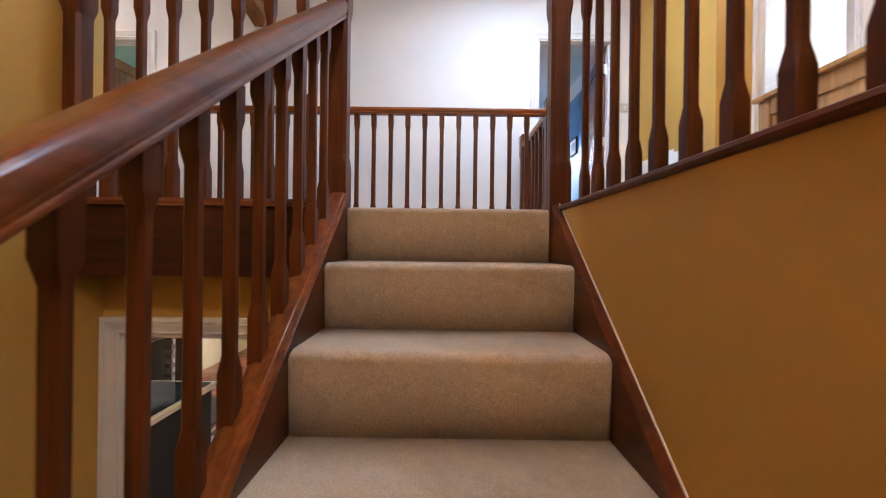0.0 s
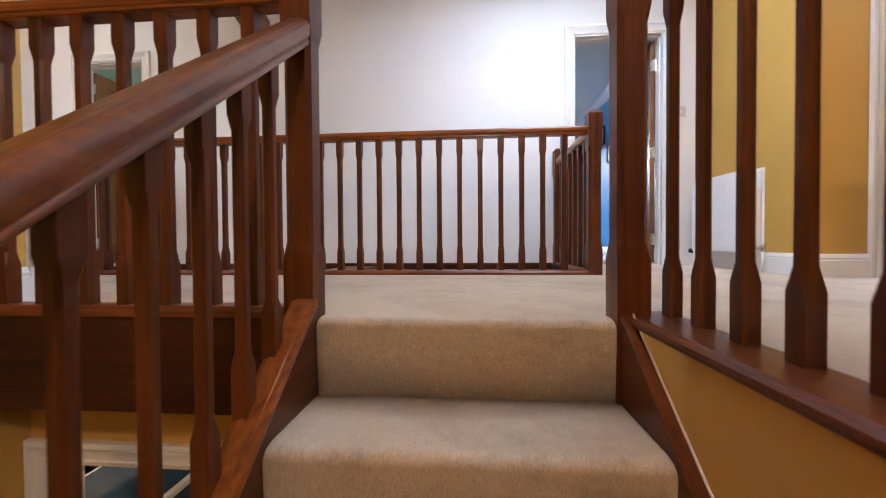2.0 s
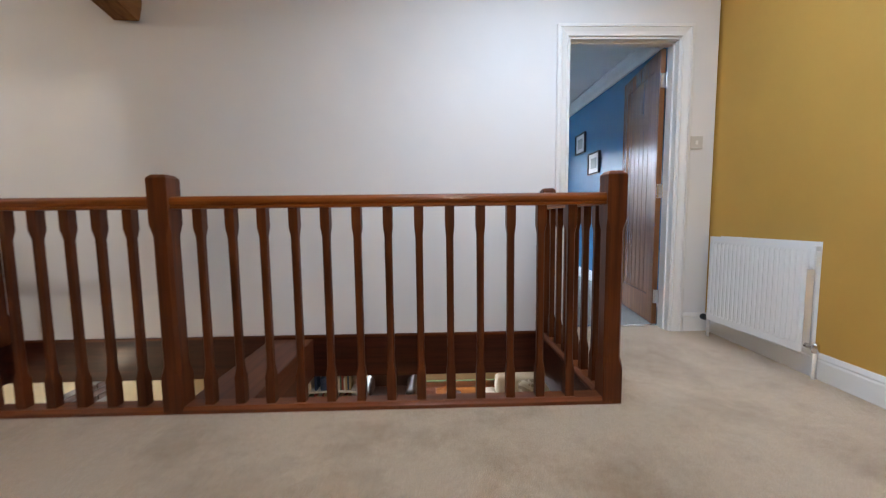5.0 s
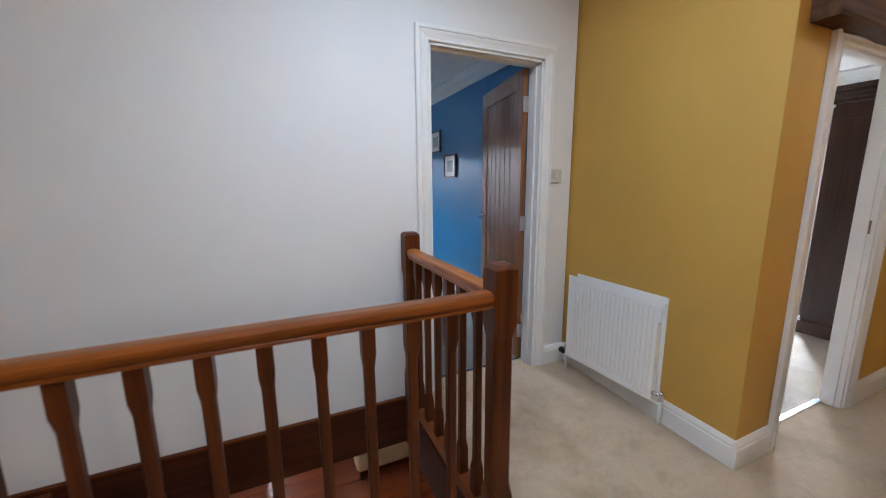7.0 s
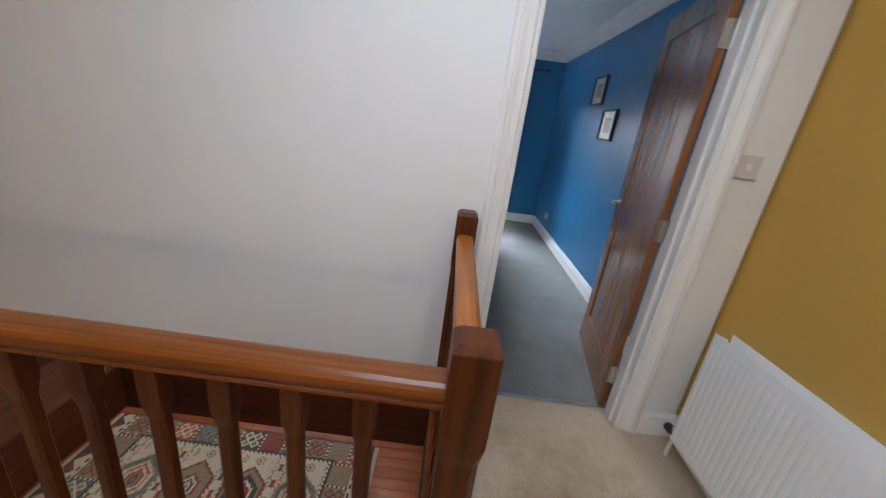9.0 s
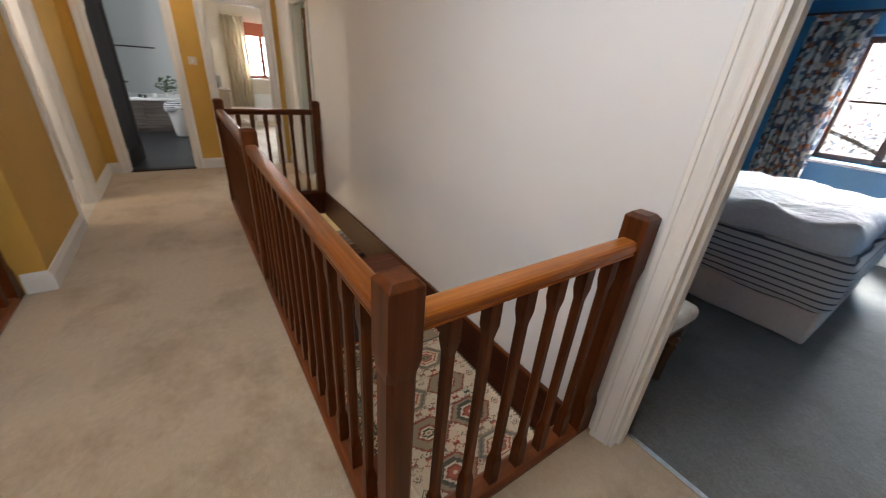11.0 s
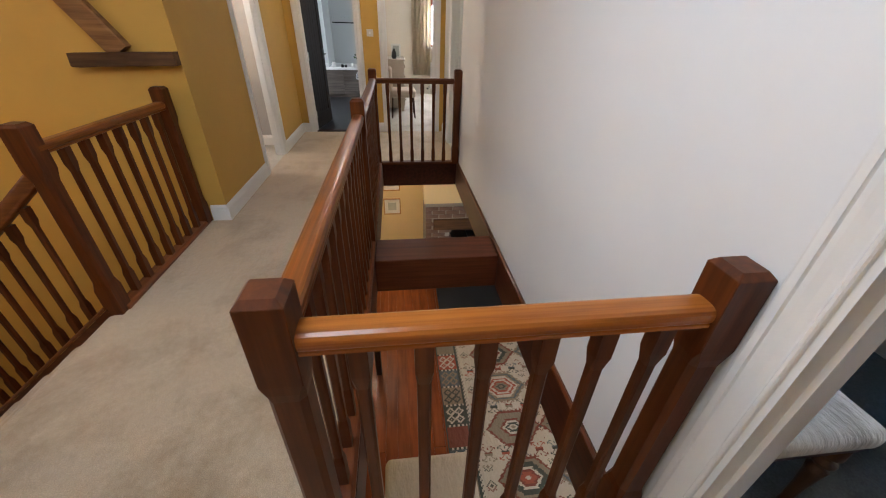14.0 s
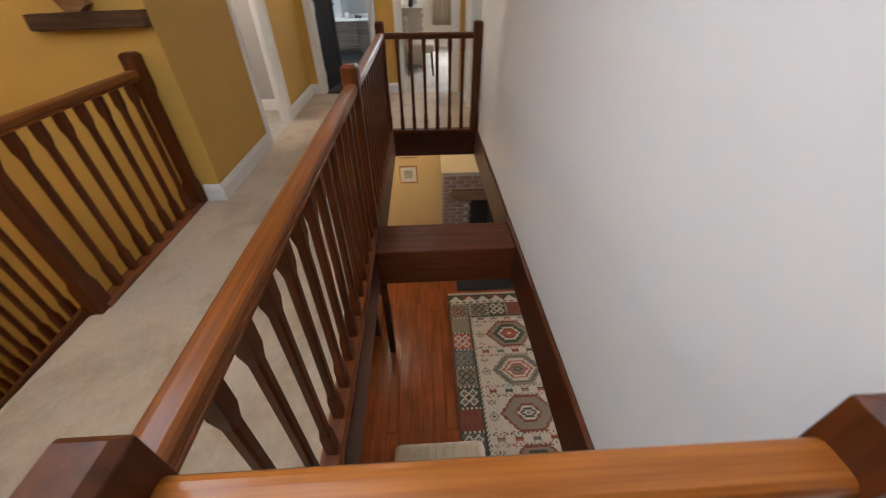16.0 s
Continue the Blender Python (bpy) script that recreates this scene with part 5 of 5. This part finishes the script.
def square(q, u, v):
    """One border square of 19 cells, plain or with four outlined diamonds."""
    ground, line = ((3, 1), (3, 3), (4, 0), (5, 3), (3, 2), (2, 0), (1, 1), (5, 0))[q % 8]
    r = min(abs(u - c) + abs(v - d) for c in (5, 13) for d in (5, 13))
    return line if r in (0, 3, 4) or (r == 5 and (u + v) % 3 == 0) else ground


def weave(i, j):
    """The wool colour of a cell: end bands, border squares, saw-tooth line, medallions and hooked crosses."""
    e = min(i, NI - 1 - i)
    s = min(j, NJ - 1 - j)
    if e < 2 or s < 1:
        return 2
    if e < 10:
        return (1 if (j // 16) % 2 else 2) if abs((j % 16) - 8) > e - 2 else 0
    if e < 14:
        return 0 if e in (10, 13) or (j // 4) % 2 else 2
    for near, along, corner in ((s - 1, i - 14, 0), (e - 14, j - 1, 3)):
        if 0 <= near < 19:
            u = along % 21
            if u < 2:
                return 0 if (near // 2) % 2 else 2
            return square(along // 21 + corner, u - 2, near)
    inner = min(s - 20, e - 33)
    if inner < 4:
        return 2 if inner < 2 or ((i + j) % 4) < 4 - inner else 0
    mid, span = NJ // 2, 44
    k = (i - 37) // span
    di = abs((i - 37) % span - 22)
    dj = min(abs(j - mid + 25), abs(j - mid - 25))
    tooth = (di % 4) * 0.018 if di < 17 else (j % 4) * 0.018
    r = max(di / 17.5, (dj + di * 0.85) / 26) + tooth
    if r < 1:
        rings = ((0, 4, 4, 1, 0, 2, 2, 3, 3, 1), (3, 2, 3, 4, 0, 4, 0, 3, 5, 3), (3, 0, 2, 0, 1, 3, 3, 3, 3, 1))[(k + (j > mid)) % 3]
        return rings[int(r * 10)]
    a = (i - 37 + 22) % span - 22
    b = (j - mid) % 15 - 7
    if abs(a) <= 6 and beetle(a, b):
        return (1, 2, 3, 4, 5)[(k * 2 + (j - mid) // 15) % 5]
    c, d = (i - 37) % 15 - 7, min(abs(j - mid), abs(s - 30))
    if di < 14 and d <= 5 and abs(c) <= 4 and ((abs(c) + d) in (0, 1, 4) or c == d == 3):
        return (2, 1, 3)[(i // 15) % 3]
    return 0


bm = bmesh.new()
grid = [[bm.verts.new((RUGX0 + i * CELL, RUGY0 + j * CELL, 0.004 * noise.noise(Vector((i * 0.05, j * 0.05, 3))) + 0.012)) for j in range(NJ + 1)] for i in range(NI + 1)]
for i in range(NI):
    for j in range(NJ):
        bm.faces.new((grid[i][j], grid[i + 1][j], grid[i + 1][j + 1], grid[i][j + 1])).material_index = weave(i, j)
rug = thing("kilim_rug", "woven kilim rug with hexagon medallions in cream, rust and moss", "rug", (0, 0, LOW))
field = part("field", bm, None, rug)
for m in (CREAMY, RUST, MOSS, TAUPEW, SCARLET, STEEL):
    field.data.materials.append(m)
for x, s in ((RUGX0, -1), (RUGX1, 1)):
    bm = bmesh.new()
    for j in range(NJ):
        y = RUGY0 + j * CELL
        box(bm, min(x, x + s * 0.05), max(x, x + s * 0.05), y, y + 0.009, 0.001, 0.006)
    part("fringe", bm, CREAMY, rug, "cream knotted fringe")

footstool = thing("footstool", "large cream upholstered footstool beside the rug", "footstool", (-0.26, 1.80, LOW))
smooth(part("cushion", soft_box(-0.33, 0.33, -0.41, 0.41, 0.14, 0.46, 0.06, 8, 0.006, 12), cloth("pale_upholstery", (0.56, 0.48, 0.36)), footstool))
for x in (-0.27, 0.27):
    for y in (-0.35, 0.35):
        part("foot", lathe(bmesh.new(), [(0.02, 0), (0.03, 0.14)], 12, x, y), DARKWOOD, footstool)

desk = thing("dark_table", "dark-stained wooden table with square legs", "table", (-2.60, 0.80, LOW))
part("tabletop", boxes((-0.45, 0.42, -0.45, 0.30, 0.90, 0.935), bev=0.004), CREAMY, desk, "pale table top")
part("apron", boxes((-0.42, 0.39, -0.42, 0.27, 0.66, 0.90)), DARKWOOD, desk)
setting("post", boxes((-1.99, -1.915, 1.23, 1.30, LOW, -0.27), bev=0.006), DARKWOOD, "dark square timber post under the landing", "post")
for x in (-0.40, 0.36):
    for y in (-0.40, 0.25):
        part("leg", boxes((x - 0.035, x + 0.035, y - 0.035, y + 0.035, 0, 0.66)), DARKWOOD, desk)

CREAMSOFA = cloth("cream_sofa_cloth", (0.62, 0.55, 0.45))
sofa = thing("sofa", "cream fabric sofa with loose cushions", "sofa", (1.70, 4.98, LOW))
smooth(part("seat", soft_box(-0.75, 0.85, -0.42, 0.30, 0.12, 0.44, 0.06, 5, 0.006, 2), CREAMSOFA, sofa))
smooth(part("backrest", soft_box(-0.75, 0.85, 0.22, 0.46, 0.12, 0.85, 0.07, 5, 0.006, 3), CREAMSOFA, sofa))
smooth(part("arm", soft_box(-0.92, -0.72, -0.42, 0.46, 0.12, 0.62, 0.06, 5, 0.006, 4), CREAMSOFA, sofa))
smooth(part("arm", soft_box(0.82, 1.02, -0.42, 0.46, 0.12, 0.62, 0.06, 5, 0.006, 5), CREAMSOFA, sofa))
for x in (-0.85, 0.95):
    for y in (-0.36, 0.40):
        part("foot", boxes((x - 0.03, x + 0.03, y - 0.03, y + 0.03, 0, 0.13)), DARKWOOD, sofa)
cush = tagged(smooth(part("cushion", soft_box(-0.21, 0.21, -0.07, 0.07, 0, 0.40, 0.06, 5, 0.02, 4), patterned("cushion_print", [(0.5, 0.45, 0.38), (0.3, 0.25, 0.2), (0.55, 0.5, 0.42)], 20))), "patterned beige cushion on the sofa", "cushion")
cush.matrix_world = pose(1.50, 5.10, LOW + 0.44, -14, 0, 20)
AMBER = wood("amber_table", 0, (0.40, 0.11, 0.02), (0.62, 0.22, 0.05), 0.12, 0.6)
side = thing("side_table", "glossy orange-brown wooden side table", "table", (0.36, 5.45, LOW))
part("tabletop", boxes((-0.34, 0.34, -0.30, 0.30, 0.42, 0.45), bev=0.006), AMBER, side)
part("shelf", boxes((-0.30, 0.30, -0.26, 0.26, 0.14, 0.16), bev=0.003), AMBER, side)
for x in (-0.30, 0.30):
    for y in (-0.26, 0.26):
        part("leg", boxes((x - 0.02, x + 0.02, y - 0.02, y + 0.02, 0, 0.42)), AMBER, side)
bowl = tagged(smooth(part("wooden_bowl", lathe(bmesh.new(), [(0.04, 0), (0.09, 0.02), (0.12, 0.07), (0.115, 0.07), (0.07, 0.03), (0.02, 0.015)], 20), WX)), "turned red wooden bowl on the side table", "bowl")
bowl.location = (0.30, 5.42, LOW + 0.451)
unit = thing("bookcase", "low cream bookcase with books and ornaments", "bookcase", (-1.75, 5.9, LOW))
part("side", boxes((-0.45, -0.42, -0.15, 0.15, 0, 0.8)), CREAMWALL, unit)
part("side", boxes((0.42, 0.45, -0.15, 0.15, 0, 0.8)), CREAMWALL, unit)
for z in (0.04, 0.40, 0.78):
    part("shelf", boxes((-0.42, 0.42, -0.15, 0.15, z, z + 0.025)), CREAMWALL, unit)
part("back", boxes((-0.42, 0.42, 0.13, 0.15, 0.06, 0.78)), CREAMWALL, unit)
rng = random.Random(5)
BOOKS = [paint("book_%s" % n, c, 0.1) for n, c in (("red", (0.25, 0.05, 0.04)), ("tan", (0.4, 0.28, 0.15)), ("navy", (0.03, 0.05, 0.10)), ("cream", (0.6, 0.55, 0.45)), ("green", (0.06, 0.10, 0.06)))]
for z in (0.066, 0.426):
    x = -0.40
    while x < 0.30:
        w, h = rng.uniform(0.02, 0.045), rng.uniform(0.20, 0.29)
        bk = tagged(part("book", boxes((0, w - 0.002, -0.11, 0.09, 0, h), bev=0.002), rng.choice(BOOKS)), "cloth-bound book standing on the bookcase shelf", "book", "books on the bookcase")
        bk.location = (-1.75 + x, 5.9, LOW + z)
        x += w + (0.06 if rng.random() < 0.15 else 0.0)
armchair = thing("armchair", "dark brown leather armchair", "armchair", (-0.75, 5.7, LOW))
LEATHER = paint("brown_leather", (0.05, 0.025, 0.016), 0.3, 0.4)
smooth(part("seat", soft_box(-0.30, 0.30, -0.35, 0.25, 0.10, 0.44, 0.06, 5, 0.006, 2), LEATHER, armchair))
smooth(part("backrest", soft_box(-0.36, 0.36, 0.18, 0.40, 0.10, 0.90, 0.08, 5, 0.006, 3), LEATHER, armchair))
smooth(part("arm", soft_box(-0.44, -0.28, -0.35, 0.36, 0.02, 0.60, 0.06, 5, 0.006, 4), LEATHER, armchair))
smooth(part("arm", soft_box(0.28, 0.44, -0.35, 0.36, 0.02, 0.60, 0.06, 5, 0.006, 5), LEATHER, armchair))
window("window_4", "brown casement window of the lounge", -2.3, -0.2, -1.75, -0.6, (0, 7.02, 0), 0, 2, 1)
sideboard = thing("sideboard", "tall black sideboard with a pale top edge", "sideboard", (-1.80, 0.68, LOW))
part("body", boxes((-0.28, 0.27, -0.26, 0.26, 0.0, 1.40), bev=0.004), BLACK, sideboard)
part("top_edge", boxes((-0.30, 0.30, -0.28, 0.28, 1.401, 1.432), bev=0.003), CREAMWALL, sideboard, "pale moulded top edge")
part("top", boxes((-0.27, 0.27, -0.25, 0.25, 1.433, 1.438)), material("blue_black_glass", (0.02, 0.05, 0.08), 0.08), sideboard, "glossy blue-black top")

# ---- pieces: boards, tiles, bricks ----
def pieces(name, rows, mat, parent, bev=0.002):
    """One object a piece; pieces of one size share their mesh."""
    store = {}
    for x, y, z, sx, sy, sz in rows:
        key = (round(sx, 3), round(sy, 3), round(sz, 3))
        if key not in store:
            ob = part(name, boxes((-sx / 2, sx / 2, -sy / 2, sy / 2, -sz / 2, sz / 2)), mat)
            store[key] = ob.data
            if bev:
                b2 = bmesh.new()
                b2.from_mesh(ob.data)
                bmesh.ops.bevel(b2, geom=b2.edges[:], offset=bev, segments=1, affect="EDGES")
                b2.to_mesh(ob.data)
                b2.free()
            bpy.data.objects.remove(ob)
        shared(name, store[key], parent, pose(x, y, z))


boards = thing("floorboards", "polished red-brown floorboards of the lounge", "floor", (0, 0, 0), "", "structure")
rng = random.Random(9)
rows = []
y = 0.33
while y < 4.28:
    cut = rng.choice((-2.6, -1.7, -0.9, 0.1, 0.9))
    rows.append(((-4.5 + cut) / 2, y + 0.065, LOW - 0.01, cut + 4.497, 0.127, 0.02))
    rows.append(((cut + 3.0) / 2, y + 0.065, LOW - 0.01, 2.997 - cut, 0.127, 0.02))
    y += 0.1295
pieces("board", rows, BOARDS, boards)
TERRA = paint("terracotta_tile", (0.24, 0.075, 0.042), 0.2, 0.16)
tiles = thing("tile_floor", "terracotta floor tiles beyond the rug", "floor", (0, 0, 0), "", "structure")
rows = [(-4.35 + 0.30 * i, 4.47 + 0.30 * j, LOW - 0.011, 0.293, 0.293, 0.02) for i in range(24) for j in range(8)]
pieces("tile", rows, TERRA, tiles)
rows = []
for k in range(22):
    z = LOW + 0.0325 + 0.068 * k
    if z > -1.03:
        break
    y = 2.02 - (0.11 if k % 2 else 0)
    while y < 4.28:
        a, b = max(y, 2.02), min(y + 0.215, 4.28)
        if b - a > 0.05 and not (2.42 < (a + b) / 2 < 3.85 and z < -1.28) and not (z > -1.48 and z < -1.26 and a > 2.10):
            rows.append((CX - 0.045, (a + b) / 2, z, 0.10, b - a - 0.008, 0.060))
        y += 0.2235
pieces("brick", rows, BRICK, chimney, 0.004)
